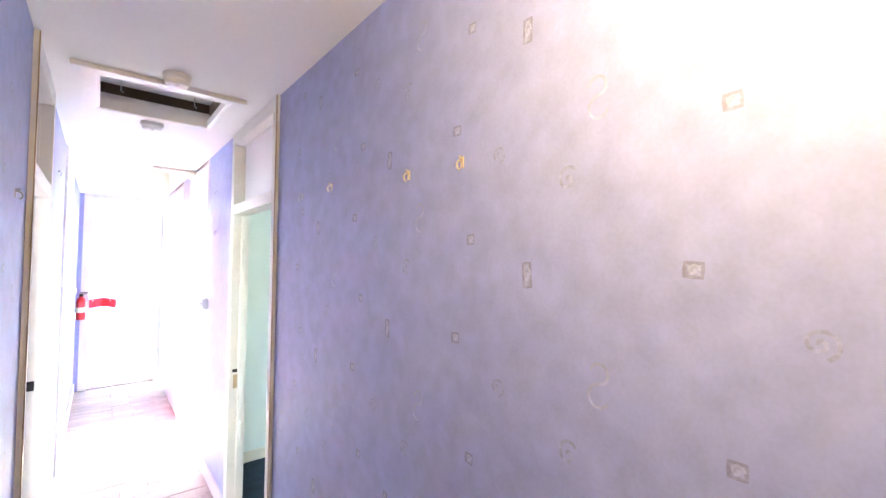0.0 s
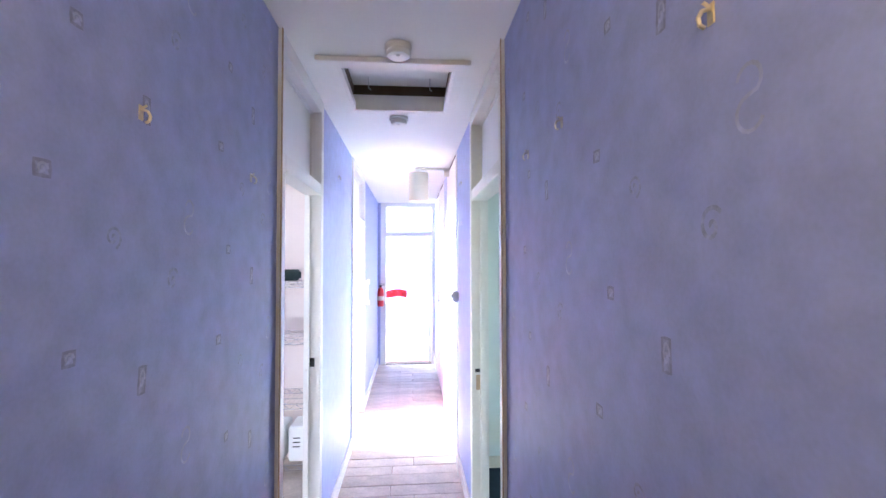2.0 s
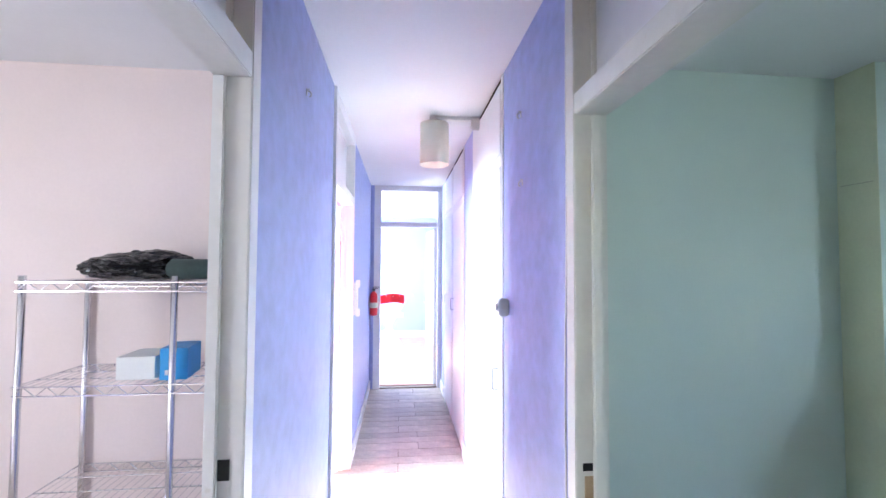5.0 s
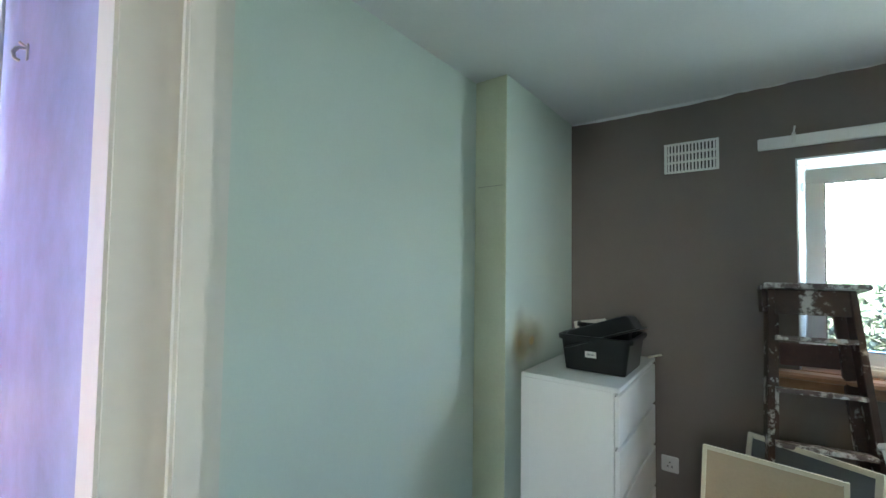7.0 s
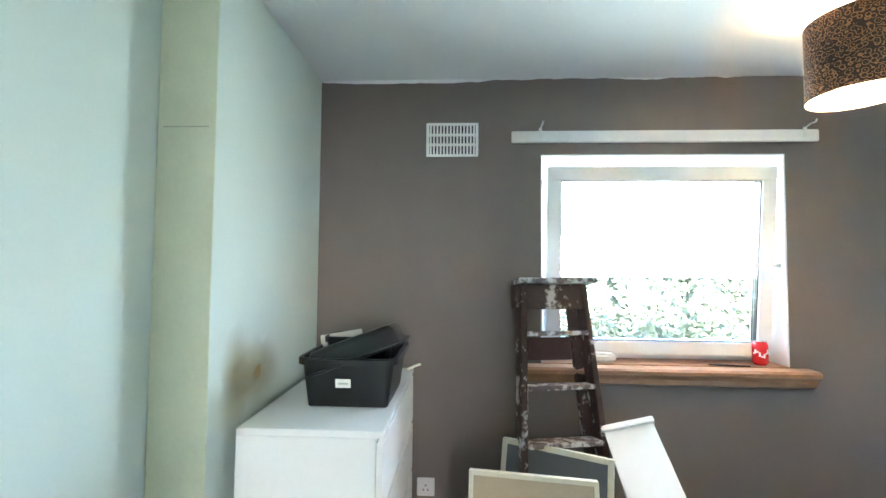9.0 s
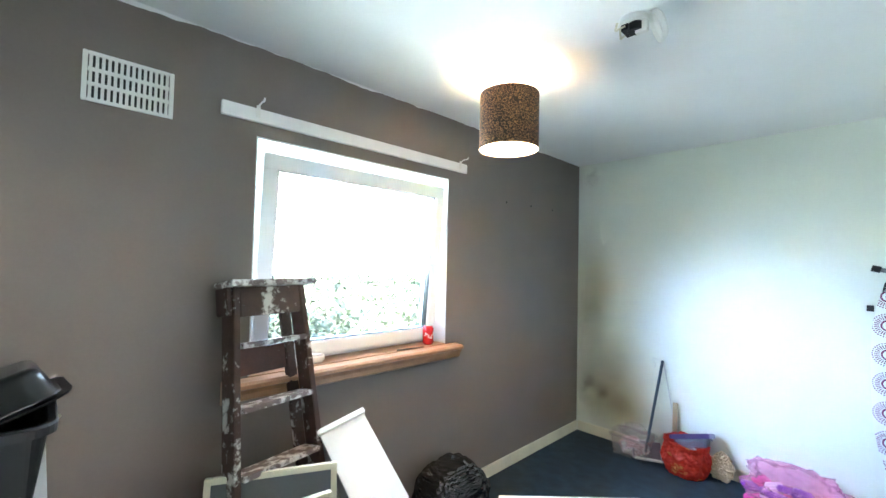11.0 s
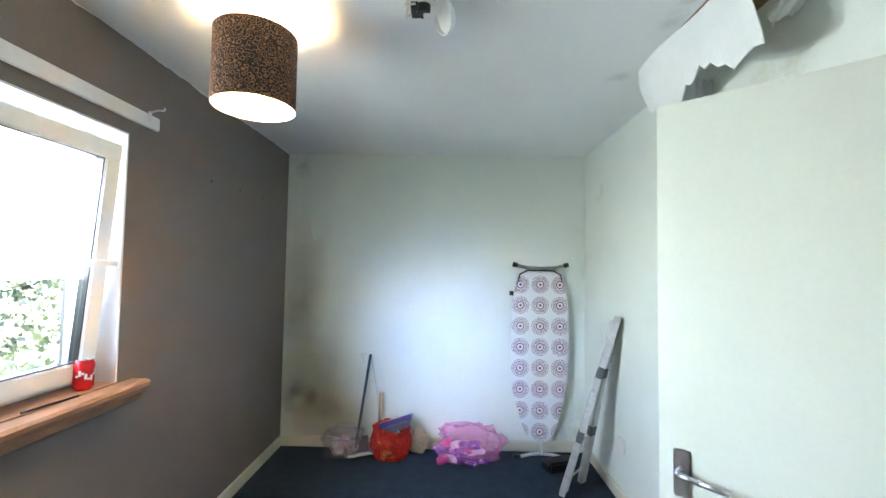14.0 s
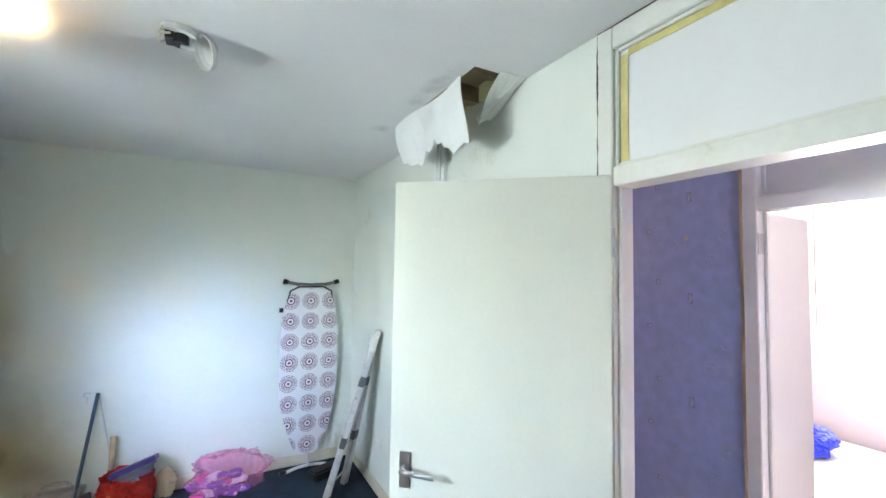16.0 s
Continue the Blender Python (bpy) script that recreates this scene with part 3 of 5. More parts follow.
cupboard("hall_cupboard", "white flush hall cupboard with chrome bow handle", 4.032, 4.868, 1.98, 4.11, 0.845)
cupboard("hall_cupboard", "white hall cupboard beside the far doorway", 5.272, 5.92, 1.98, 5.84, 1.05)
cupboard("hall_cupboard", "narrow white hall cupboard next to the end wall", 5.922, 6.618, 1.98, 6.54, 1.05)

# fire extinguisher on the end of the west wall
ext = thing("fire_extinguisher", "small red fire extinguisher on a wall bracket", "fire extinguisher", pose(W + 0.052, 6.90, 0.87))
bm = bmesh.new()
rings = shell(bm, [(0.02, 0), (0.04, 0.004), (0.045, 0.02), (0.045, 0.22), (0.038, 0.25), (0.02, 0.268), (0.014, 0.28)], 24)
cap(bm, rings[0][::-1])
cap(bm, rings[-1])
part("cylinder", bm, EXTRED, ext, smooth=True)
bm = bmesh.new()
rod(bm, (0, 0, 0.278), (0, 0, 0.305), 0.018)
box(bm, -0.012, 0.05, -0.008, 0.008, 0.305, 0.313)
box(bm, -0.012, 0.06, -0.008, 0.008, 0.322, 0.330)
part("valve", bm, BLACKPLASTIC, ext, "black valve and lever")
bm = bmesh.new()
box(bm, -0.0515, -0.0485, -0.03, 0.03, 0.05, 0.24)
box(bm, -0.049, -0.043, -0.03, 0.03, 0.13, 0.15)
part("bracket", bm, STEEL, ext)
bm = bmesh.new()
shell(bm, [(0.0456, 0.09), (0.0456, 0.15)], 24)
part("label", bm, CREAM, ext, "pale printed label")

# grey control box on the corner by the cupboard, with a cable along the door frame
cb = thing("thermostat_box", "small grey plastic control box on the wall corner", "switch", pose(E, 3.965, 1.265))
one_box("housing", WHITEPLASTIC, cb, (-0.045, -0.0005, -0.035, 0.035, -0.04, 0.04), bevel=0.006)
bm = bmesh.new()
rod(bm, (-0.045, 0.0, 0.0), (-0.058, 0.0, 0.0), 0.018, 0.015, 16)
part("dial", bm, WHITEPLASTIC, cb, "round pale dial")
cable = thing("loose_cable", "thin white cable running down beside the door frame", "cable", pose(E, 3.27, 0))
bm = bmesh.new()
tube(bm, [(-0.004, 0.004 * math.sin(z * 7) + 0.01 * math.sin(z * 2.1), z) for z in [i * 0.12 for i in range(1, 20)]], 0.003, 6)
part("wire", bm, WHITEPLASTIC, cable)


def wall_hook(x, out, y, z, mat, label):
    h = thing("wall_hook", label, "hook", pose(x, y, z) @ Matrix.Diagonal((0.8, 0.75, 0.75, 1)), "hall wall hooks")
    bm = bmesh.new()
    box(bm, *(sorted((0, out * 0.003))), -0.008, 0.008, -0.018, 0.018)
    part("plate", bm, mat, h, bevel=0.001)
    bm = bmesh.new()
    tube(bm, [(out * 0.002, 0, 0.008), (out * 0.016, 0, 0.004), (out * 0.022, 0, -0.008), (out * 0.02, 0, -0.02), (out * 0.012, 0, -0.024)], 0.0035, 8)
    tube(bm, [(out * 0.002, 0, 0.010), (out * 0.014, 0, 0.018)], 0.003, 8)
    part("arm", bm, mat, h)
    return h


for y, z in ((1.078, 1.834), (1.296, 1.838)):
    wall_hook(E, -1, y, z, BRASS, "small brass coat hook on the wallpaper")
wall_hook(W, 1, 1.608, 1.807, BRASS, "small brass coat hook on the wallpaper")
for x, o, y, z in ((E, -1, 1.79, 1.872), (E, -1, 2.075, 1.868), (W, 1, 2.122, 1.792), (W, 1, 3.64, 2.10), (E, -1, 3.74, 2.09), (E, -1, 3.72, 1.80)):
    wall_hook(x, o, y, z, STEEL, "small dull steel hook on the wallpaper")

# bare pendant bulb over the hall's near end
hb = thing("hall_bulb", "bare warm bulb hanging from the hall ceiling", "lamp", pose(0.5, 0.42, H))
bm = bmesh.new()
rod(bm, (0, 0, -0.0005), (0, 0, -0.12), 0.004)
rod(bm, (0, 0, -0.12), (0, 0, -0.17), 0.016)
part("flex", bm, WHITEPLASTIC, hb)

# ---- bedroom: window ----
win = thing("window_bedroom", "white plastic tilt window standing ajar", "window", kind="structure")
WY0, WY1, WZ0, WZ1 = 1.41, 2.595, 0.975, 2.01
FX = 3.60
for d in ((FX, FX + 0.06, WY0 + 0.001, WY0 + 0.05, WZ0, WZ1 - 0.001), (FX, FX + 0.06, WY1 - 0.05, WY1 - 0.001, WZ0, WZ1 - 0.001), (FX, FX + 0.06, WY0 + 0.051, WY1 - 0.051, WZ1 - 0.05, WZ1 - 0.001), (FX, FX + 0.06, WY0 + 0.051, WY1 - 0.051, WZ0, WZ0 + 0.045)):
    one_box("window_frame", UPVC, win, d, bevel=0.004)
for d in ((RE + 0.001, FX - 0.001, WY0 + 0.0005, WY0 + 0.008, WZ0, WZ1 - 0.0005), (RE + 0.001, FX - 0.001, WY1 - 0.008, WY1 - 0.0005, WZ0, WZ1 - 0.0005), (RE + 0.001, FX - 0.001, WY0 + 0.009, WY1 - 0.009, WZ1 - 0.009, WZ1 - 0.0005)):
    one_box("reveal_lining", UPVC, win, d)
one_box("trickle_vent", GREYPLASTIC, win, (FX - 0.012, FX - 0.001, 1.85, 2.25, WZ1 - 0.042, WZ1 - 0.022), bevel=0.002)
# the sash, hinged at its foot and tilted into the room
tilt = pose(FX - 0.002, 0, WZ0 + 0.035, 0, -4.6, 0)
S0, S1, SH = WY0 + 0.035, WY1 - 0.035, 0.945
sash = one_box("sash_rail", UPVC, win, (-0.062, 0, S0, S1, 0, 0.07), m=tilt, bevel=0.005)
one_box("sash_rail", UPVC, win, (-0.062, 0, S0, S1, SH - 0.07, SH), m=tilt, bevel=0.005)
one_box("sash_stile", UPVC, win, (-0.061, -0.001, S0, S0 + 0.07, 0.0705, SH - 0.0705), m=tilt, bevel=0.004)
one_box("sash_stile", UPVC, win, (-0.061, -0.001, S1 - 0.07, S1, 0.0705, SH - 0.0705), m=tilt, bevel=0.004)
for d in ((-0.052, -0.014, S0 + 0.0705, S0 + 0.075, 0.071, SH - 0.071), (-0.052, -0.014, S1 - 0.075, S1 - 0.0705, 0.071, SH - 0.071), (-0.052, -0.014, S0 + 0.0755, S1 - 0.0755, 0.071, 0.075), (-0.052, -0.014, S0 + 0.0755, S1 - 0.0755, SH - 0.075, SH - 0.071)):
    one_box("gasket", BLACKPLASTIC, win, d, "black glazing gasket", m=tilt)
pane = one_box("pane", GLASS, win, (-0.036, -0.028, S0 + 0.0755, S1 - 0.0755, 0.0755, SH - 0.0755), "clear window glass", m=tilt)
pane.visible_shadow = False
bm = bmesh.new()
rod(bm, (-0.062, S0 + 0.035, 0.46), (-0.085, S0 + 0.035, 0.46), 0.012)
box(bm, -0.098, -0.084, S0 - 0.005, S0 + 0.125, 0.449, 0.471)
part("window_handle", bm, WHITEPLASTIC, win, "white lever handle", m=tilt, bevel=0.003)
bm = bmesh.new()
box(bm, FX - 0.045, FX - 0.003, WY1 - 0.048, WY1 - 0.03, 1.86, 1.90)
part("stay", bm, STEEL, win, "steel tilt stay")

# timber sill with a moulded nose
sill = thing("window_sill", "varnished brown timber window sill with moulded nose", "window sill", kind="structure")
bm = bmesh.new()
prof = [(FX + 0.0, 0.974), (3.40, 0.968), (3.388, 0.958), (3.39, 0.942), (3.405, 0.935), (3.418, 0.915), (3.424, 0.89), (3.45, 0.878), (RE - 0.001, 0.878), (RE - 0.001, 0.954), (FX, 0.954)]
ends = []
for yy in (1.325, 2.70):
    ends.append([bm.verts.new((x, yy, z)) for x, z in prof[1:9]] + [bm.verts.new((RE - 0.001, yy, 0.969))])
for i in range(len(ends[0])):
    j = (i + 1) % len(ends[0])
    bm.faces.new((ends[0][i], ends[0][j], ends[1][j], ends[1][i]))
bm.faces.new(ends[0])
bm.faces.new(ends[1][::-1])
part("nosing", bm, SILLWOOD, sill)
one_box("board", SILLWOOD, sill, (RE - 0.0005, FX + 0.02, WY0 + 0.002, WY1 - 0.002, 0.9555, 0.9735), "varnished sill board")

rail = thing("curtain_rail_batten", "white painted timber curtain batten over the window", "curtain rail")
one_box("batten", GLOSS, rail, (RE - 0.022, RE - 0.0005, 1.262, 2.742, 2.066, 2.124), bevel=0.003)
for y in (2.60, 1.33):
    bm = bmesh.new()
    box(bm, RE - 0.026, RE - 0.022, y - 0.008, y + 0.008, 2.085, 2.135)
    tube(bm, [(RE - 0.024, y, 2.13), (RE - 0.06, y, 2.14), (RE - 0.085, y, 2.138), (RE - 0.092, y, 2.15)], 0.004, 8)
    part("bracket", bm, WHITEPLASTIC, rail, "white curtain rail bracket")

vent = thing("air_vent", "cream slotted air vent grille on the taupe wall", "air vent", pose(RE, 3.04, 2.085))
for d in ((-0.012, -0.0005, -0.132, -0.118, -0.086, 0.086), (-0.012, -0.0005, 0.118, 0.132, -0.086, 0.086), (-0.012, -0.0005, -0.1175, 0.1175, 0.074, 0.086), (-0.012, -0.0005, -0.1175, 0.1175, -0.086, -0.074)):
    one_box("frame", WHITEPLASTIC, vent, d, bevel=0.002)
# no duct is modelled; a black plate gives the shade between slats
one_box("backing", BLACKPLASTIC, vent, (-0.002, -0.0006, -0.117, 0.117, -0.0735, 0.0735), "black plate behind the slats, painted for the duct's shade")
for z in (-0.025, 0.025):
    one_box("crossbar", WHITEPLASTIC, vent, (-0.010, -0.0025, -0.117, 0.117, z - 0.006, z + 0.006))
for i in range(14):
    y = -0.110 + i * 0.0169
    one_box("slat", WHITEPLASTIC, vent, (-0.009, -0.0024, y - 0.0045, y + 0.0045, -0.0735, 0.0735))

sock = thing("wall_socket", "single white plastic wall socket on the taupe wall", "socket", pose(RE, 3.157, 0.36))
one_box("faceplate", WHITEPLASTIC, sock, (-0.012, -0.0005, -0.043, 0.043, -0.043, 0.043), bevel=0.003)
one_box("rocker", WHITEPLASTIC, sock, (-0.016, -0.0122, 0.012, 0.026, 0.012, 0.034), bevel=0.001)
# pin holes are not cut; black patches paint the shade in them
for y, z in ((0, 0.01), (-0.011, -0.012), (0.011, -0.012)):
    one_box("pin_hole_mark", BLACKPLASTIC, sock, (-0.0128, -0.0121, y - 0.003, y + 0.003, z - 0.004, z + 0.004))
# empty screw holes: black discs on the wall stand for their shade
for y, z in ((0.806, 1.934), (0.487, 1.941), (0.168, 1.943)):
    n = thing("screw_hole_mark", "small black disc painted for the shade in an empty screw hole", "screw hole", pose(RE, y, z), "empty screw holes")
    bm = bmesh.new()
    rod(bm, (-0.002, 0, 0), (-0.0003, 0, 0), 0.008, seg=10)
    part("black_disc", bm, BLACKPLASTIC, n)

# ragged white paint edge where the taupe stops at the ceiling
bm = bmesh.new()
re_ = random.Random(8)
top, low, drop = [], [], 0.008
for i in range(200):
    y = RS + 0.002 + i * (3.72 - RS - 0.004) / 199
    drop = min(0.02, max(0.002, drop + re_.uniform(-0.004, 0.004)))
    top.append(bm.verts.new((RE - 0.0012, y, H - 0.0005)))
    low.append(bm.verts.new((RE - 0.0012, y, H - drop)))
for i in range(199):
    bm.faces.new((top[i], top[i + 1], low[i + 1], low[i]))
part("paint_edge", bm, CEILING, bpy.data.objects["wall_bedroom_east"], "ragged white paint edge")
# the boxing's west side is yellower than its front
one_box("boxing_side", material("yellowish_tint", (0.66, 0.67, 0.50), 0.6, var=0.08, scale=4, fine=70, bump=0.1), bpy.data.objects["wall_boxing"], (2.5705, 2.5735, 3.7205, RN - 0.003, 0.0, H - 0.001), "yellower face on the boxing's side")
one_box("joint_line", MOULD, bpy.data.objects["wall_boxing"], (2.5692, 2.5704, 3.74, RN - 0.02, 1.852, 1.855), "thin joint line")

# ---- bedroom: ceiling lamp, junction box, torn ceiling ----
lamp = thing("drum_pendant_lamp", "brown and gold patterned drum lampshade, lit", "lamp", pose(2.824, 1.65, H))
bm = bmesh.new()
shell(bm, [(0.142, -0.372), (0.142, -0.105)], 56)
part("shade", bm, SHADECLOTH, lamp, smooth=True)
bm = bmesh.new()
shell(bm, [(0.1405, -0.371), (0.1405, -0.106)], 56)
part("lining", bm, SHADEIN, lamp, "white shade lining lit from inside", smooth=True)
bm = bmesh.new()
rod(bm, (0, 0, -0.0005), (0, 0, -0.17), 0.004)
rod(bm, (0, 0, -0.0005), (0, 0, -0.02), 0.035, seg=24)
rod(bm, (0, 0, -0.15), (0, 0, -0.195), 0.017)
part("flex", bm, WHITEPLASTIC, lamp, "white ceiling rose, flex and holder")
bm = bmesh.new()
for a in range(3):
    tube(bm, [(0, 0, -0.18), (0.14 * math.cos(a * 2.094), 0.14 * math.sin(a * 2.094), -0.112)], 0.002, 6)
part("spider", bm, STEEL, lamp)
bm = bmesh.new()
bmesh.ops.create_uvsphere(bm, u_segments=20, v_segments=12, radius=0.028, matrix=pose(0, 0, -0.225))
bulb = part("bulb", bm, BULB, lamp, "glowing warm bulb", smooth=True)
bulb.visible_shadow = False

jb = thing("broken_ceiling_rose", "broken white plastic ceiling fitting hanging open", "ceiling fitting", pose(2.20, 1.70, H))
bm = bmesh.new()
rod(bm, (0.02, 0.0, -0.0005), (0.02, 0.0, -0.022), 0.052, seg=24)
part("base", bm, WHITEPLASTIC, jb)
bm = bmesh.new()
rod(bm, (0.012, 0.004, -0.022), (0.012, 0.004, -0.052), 0.026, seg=14)
box(bm, 0.03, 0.055, -0.03, 0.03, -0.045, -0.0225)
part("terminals", bm, BLACKPLASTIC, jb, "black terminal block")
bm = bmesh.new()
tube(bm, [(0.04, 0.03, -0.03), (0.07, 0.045, -0.045), (0.06, 0.05, -0.02)], 0.004, 6)
part("wire", bm, CREAM, jb, "short loose pale wire")
bm = bmesh.new()
tube(bm, [(0.045, -0.02, -0.03), (0.075, -0.015, -0.05), (0.07, 0.0, -0.022)], 0.004, 6)
part("wire", bm, CREAM, jb, "short loose pale wire")
bm = bmesh.new()
rings = shell(bm, [(0.060, 0.0), (0.058, 0.016), (0.046, 0.026), (0.040, 0.023), (0.052, 0.013), (0.055, 0.0), (0.060, 0.0)], 28)
cover = part("cover", bm, WHITEPLASTIC, jb, "loose white cover hanging down", m=pose(-0.052, -0.012, -0.052, 12, -68, 12))
bm = bmesh.new()
cap(bm, shell(bm, [(0.0405, 0.0235), (0.012, 0.027)], 24)[-1])
part("cover_face", bm, WHITEPLASTIC, cover)
# slot is not cut; a black patch paints its shade on the cover
one_box("cable_slot_mark", BLACKPLASTIC, cover, (-0.008, 0.008, 0.018, 0.034, 0.0272, 0.0282), "black patch painted for the shade in the cable slot")
bm = bmesh.new()
box(bm, -0.03, 0.012, -0.012, 0.012, -0.062, -0.02)
part("tab", bm, WHITEPLASTIC, jb, bevel=0.002)


def torn_sheet(name, label, corners, edge, mat, seed, thick=0.004):
    """A hanging ragged sheet over a quad of corners (top a, top b, bottom b, bottom a)."""
    rr = random.Random(seed)
    a, b, c, d = [Vector(p) for p in corners]
    nu, nv = 18, 8
    bm = bmesh.new()
    grid = []
    rag = [rr.uniform(-1, 1) for _ in range(nu + 1)]
    for j in range(nv + 1):
        v = j / nv
        rowv = []
        for i in range(nu + 1):
            u = i / nu
            p = a.lerp(b, u).lerp(d.lerp(c, u), v)
            drop = edge * (rag[i] * 0.5 + 0.6 * math.sin(u * 9 + seed)) * v
            bulge = 0.02 * math.sin(u * 5 + seed) * v + 0.012 * math.sin(v * 4 + u * 7)
            rowv.append(bm.verts.new(p + Vector((bulge, 0, drop))))
        grid.append(rowv)
    for j in range(nv):
        for i in range(nu):
            bm.faces.new((grid[j][i], grid[j][i + 1], grid[j + 1][i + 1], grid[j + 1][i]))
    bmesh.ops.recalc_face_normals(bm, faces=list(bm.faces))
    g = bmesh.ops.solidify(bm, geom=list(bm.faces), thickness=thick)
    return bm


damage = thing("torn_ceiling_lining", "torn white ceiling lining hanging from a damp hole", "ceiling damage")
part("flap", torn_sheet("flap", "", ((1.236, 1.20, 2.399), (1.240, 1.91, 2.399), (1.215, 1.945, 2.133), (1.19, 1.20, 2.21)), 0.05, PAPER, 3), PAPER, damage, "large curled white flap")
part("strip", torn_sheet("strip", "", ((1.13, 2.02, 2.398), (1.00, 2.04, 2.398), (1.02, 1.80, 2.30), (1.10, 1.78, 2.27)), 0.02, PAPER, 5, 0.002), PAPER, damage, "narrow torn paper strip")
bm = bmesh.new()
for k in range(3):
    box(bm, 1.002, 1.012 + 0.004 * k, 1.24 + 0.05 * k, 1.275 + 0.05 * k, 1.95, 2.32 - 0.02 * k)
part("peeled_paper", bm, PAPER, damage, "peeling strips of wall lining")
bm = bmesh.new()
box(bm, RW - 0.03, CX + 0.3, 1.58, 1.63, H + 0.04, H + 0.12)
box(bm, RW - 0.03, CX + 0.3, 1.86, 1.90, H + 0.04, H + 0.12)
box(bm, RW - 0.02, CX + 0.25, 1.2, 2.3, H + 0.125, H + 0.14)
part("joist", bm, BAREWOOD, damage, "bare timber laths above the hole")


def blot(name, parent, centre, u, v, ru, rv, seed, mat, label):
    """A thin ragged stain lying on a surface spanned by u and v."""
    rr = random.Random(seed)
    bm = bmesh.new()
    c, u, v = Vector(centre), Vector(u), Vector(v)
    pts = []
    ph = [rr.uniform(0, 6.28) for _ in range(4)]
    for i in range(40):
        a = i / 40 * 2 * math.pi
        k = 1 + 0.25 * math.sin(2 * a + ph[0]) + 0.16 * math.sin(5 * a + ph[1]) + 0.1 * math.sin(9 * a + ph[2])
        pts.append(bm.verts.new(c + u * (ru * k * math.cos(a)) + v * (rv * k * math.sin(a))))
    bm.faces.new(pts)
    return part(name, bm, mat, parent, label)


DAMP = bpy.data.materials.new("soft_damp")
DAMP.use_nodes = True
dn, dl = DAMP.node_tree.nodes, DAMP.node_tree.links
dt, dz, dr = dn.new("ShaderNodeTexCoord"), dn.new("ShaderNodeTexNoise"), dn.new("ShaderNodeMapRange")
dz.inputs["Scale"].default_value, dz.inputs["Detail"].default_value = 8, 9
dl.new(dt.outputs["Object"], dz.inputs["Vector"])
dr.inputs["From Min"].default_value, dr.inputs["From Max"].default_value = 0.44, 0.78
dr.inputs["To Max"].default_value = 0.42
dl.new(dz.outputs[0], dr.inputs["Value"])
dsub, dlen, dfall, dmul = dn.new("ShaderNodeVectorMath"), dn.new("ShaderNodeVectorMath"), dn.new("ShaderNodeMapRange"), dn.new("ShaderNodeMath")
dsub.operation, dlen.operation, dmul.operation = "SUBTRACT", "LENGTH", "MULTIPLY"
dsub.inputs[1].default_value = (0.5, 0.5, 0.5)
dl.new(dt.outputs["Generated"], dsub.inputs[0])
dl.new(dsub.outputs["Vector"], dlen.inputs[0])
dfall.interpolation_type = "SMOOTHSTEP"
dfall.inputs["From Min"].default_value, dfall.inputs["From Max"].default_value = 0.40, 0.02
dl.new(dlen.outputs["Value"], dfall.inputs["Value"])
dl.new(dr.outputs[0], dmul.inputs[0])
dl.new(dfall.outputs[0], dmul.inputs[1])
dl.new(dmul.outputs[0], dn["Principled BSDF"].inputs["Alpha"])
dn["Principled BSDF"].inputs["Base Color"].default_value = (0.20, 0.18, 0.11, 1)
YELLOWED = DAMP.copy()
YELLOWED.name = "yellowish_tint"
YELLOWED.node_tree.nodes["Principled BSDF"].inputs["Base Color"].default_value = (0.48, 0.35, 0.13, 1)
for nd in YELLOWED.node_tree.nodes:
    if nd.type == "TEX_NOISE":
        nd.inputs["Scale"].default_value = 1.6
    elif nd.type == "MAP_RANGE" and nd.inputs["To Max"].default_value < 0.9:
        nd.inputs["From Min"].default_value, nd.inputs["From Max"].default_value, nd.inputs["To Max"].default_value = -0.3, 0.9, 0.62
dn["Principled BSDF"].inputs["Roughness"].default_value = 0.9
blot("water_stain", damage, (1.30, 1.12, H - 0.0015), (1, 0, 0), (0, 1, 0), 0.08, 0.13, 4, DAMP, "grey brown water stain")
blot("water_stain", damage, (1.27, 1.75, H - 0.0018), (1, 0, 0), (0, 1, 0), 0.09, 0.38, 9, DAMP, "grey brown water stain")
damp = thing("damp_patch", "grey brown damp patches on the off-white wall", "stain", kind="stuff")
for i, (x, z, a, b) in enumerate(((3.36, 0.44, 0.17, 0.24), (3.34, 1.0, 0.13, 0.26), (3.22, 0.36, 0.24, 0.10), (3.30, 0.70, 0.22, 0.08), (3.34, 2.28, 0.2, 0.12))):
    blot("mould", damp, (x, RS + 0.0012 + 0.0004 * i, z), (1, 0, 0), (0, 0, 1), a, b, 20 + i, DAMP, "grey mould")

for i, (x, z, a, b) in enumerate(((3.20, 0.45, 0.50, 0.70), (3.0, 0.22, 0.45, 0.34), (3.32, 1.15, 0.28, 0.85))):
    blot("yellowing", damp, (x, RS + 0.0040 + 0.0004 * i, z), (1, 0, 0), (0, 0, 1), a, b, 60 + i, YELLOWED, "soft yellow brown staining")
for i, (x, z, a, b, mt) in enumerate(((2.72, 1.05, 0.13, 0.22, YELLOWED), (2.86, 1.05, 0.2, 0.2, YELLOWED), (2.78, 1.08, 0.14, 0.13, DAMP))):
    blot("mould", damp, (x, 3.72 - 0.0012 - 0.0004 * i, z), (1, 0, 0), (0, 0, 1), a, b, 70 + i, mt, "brown mould above the chest")

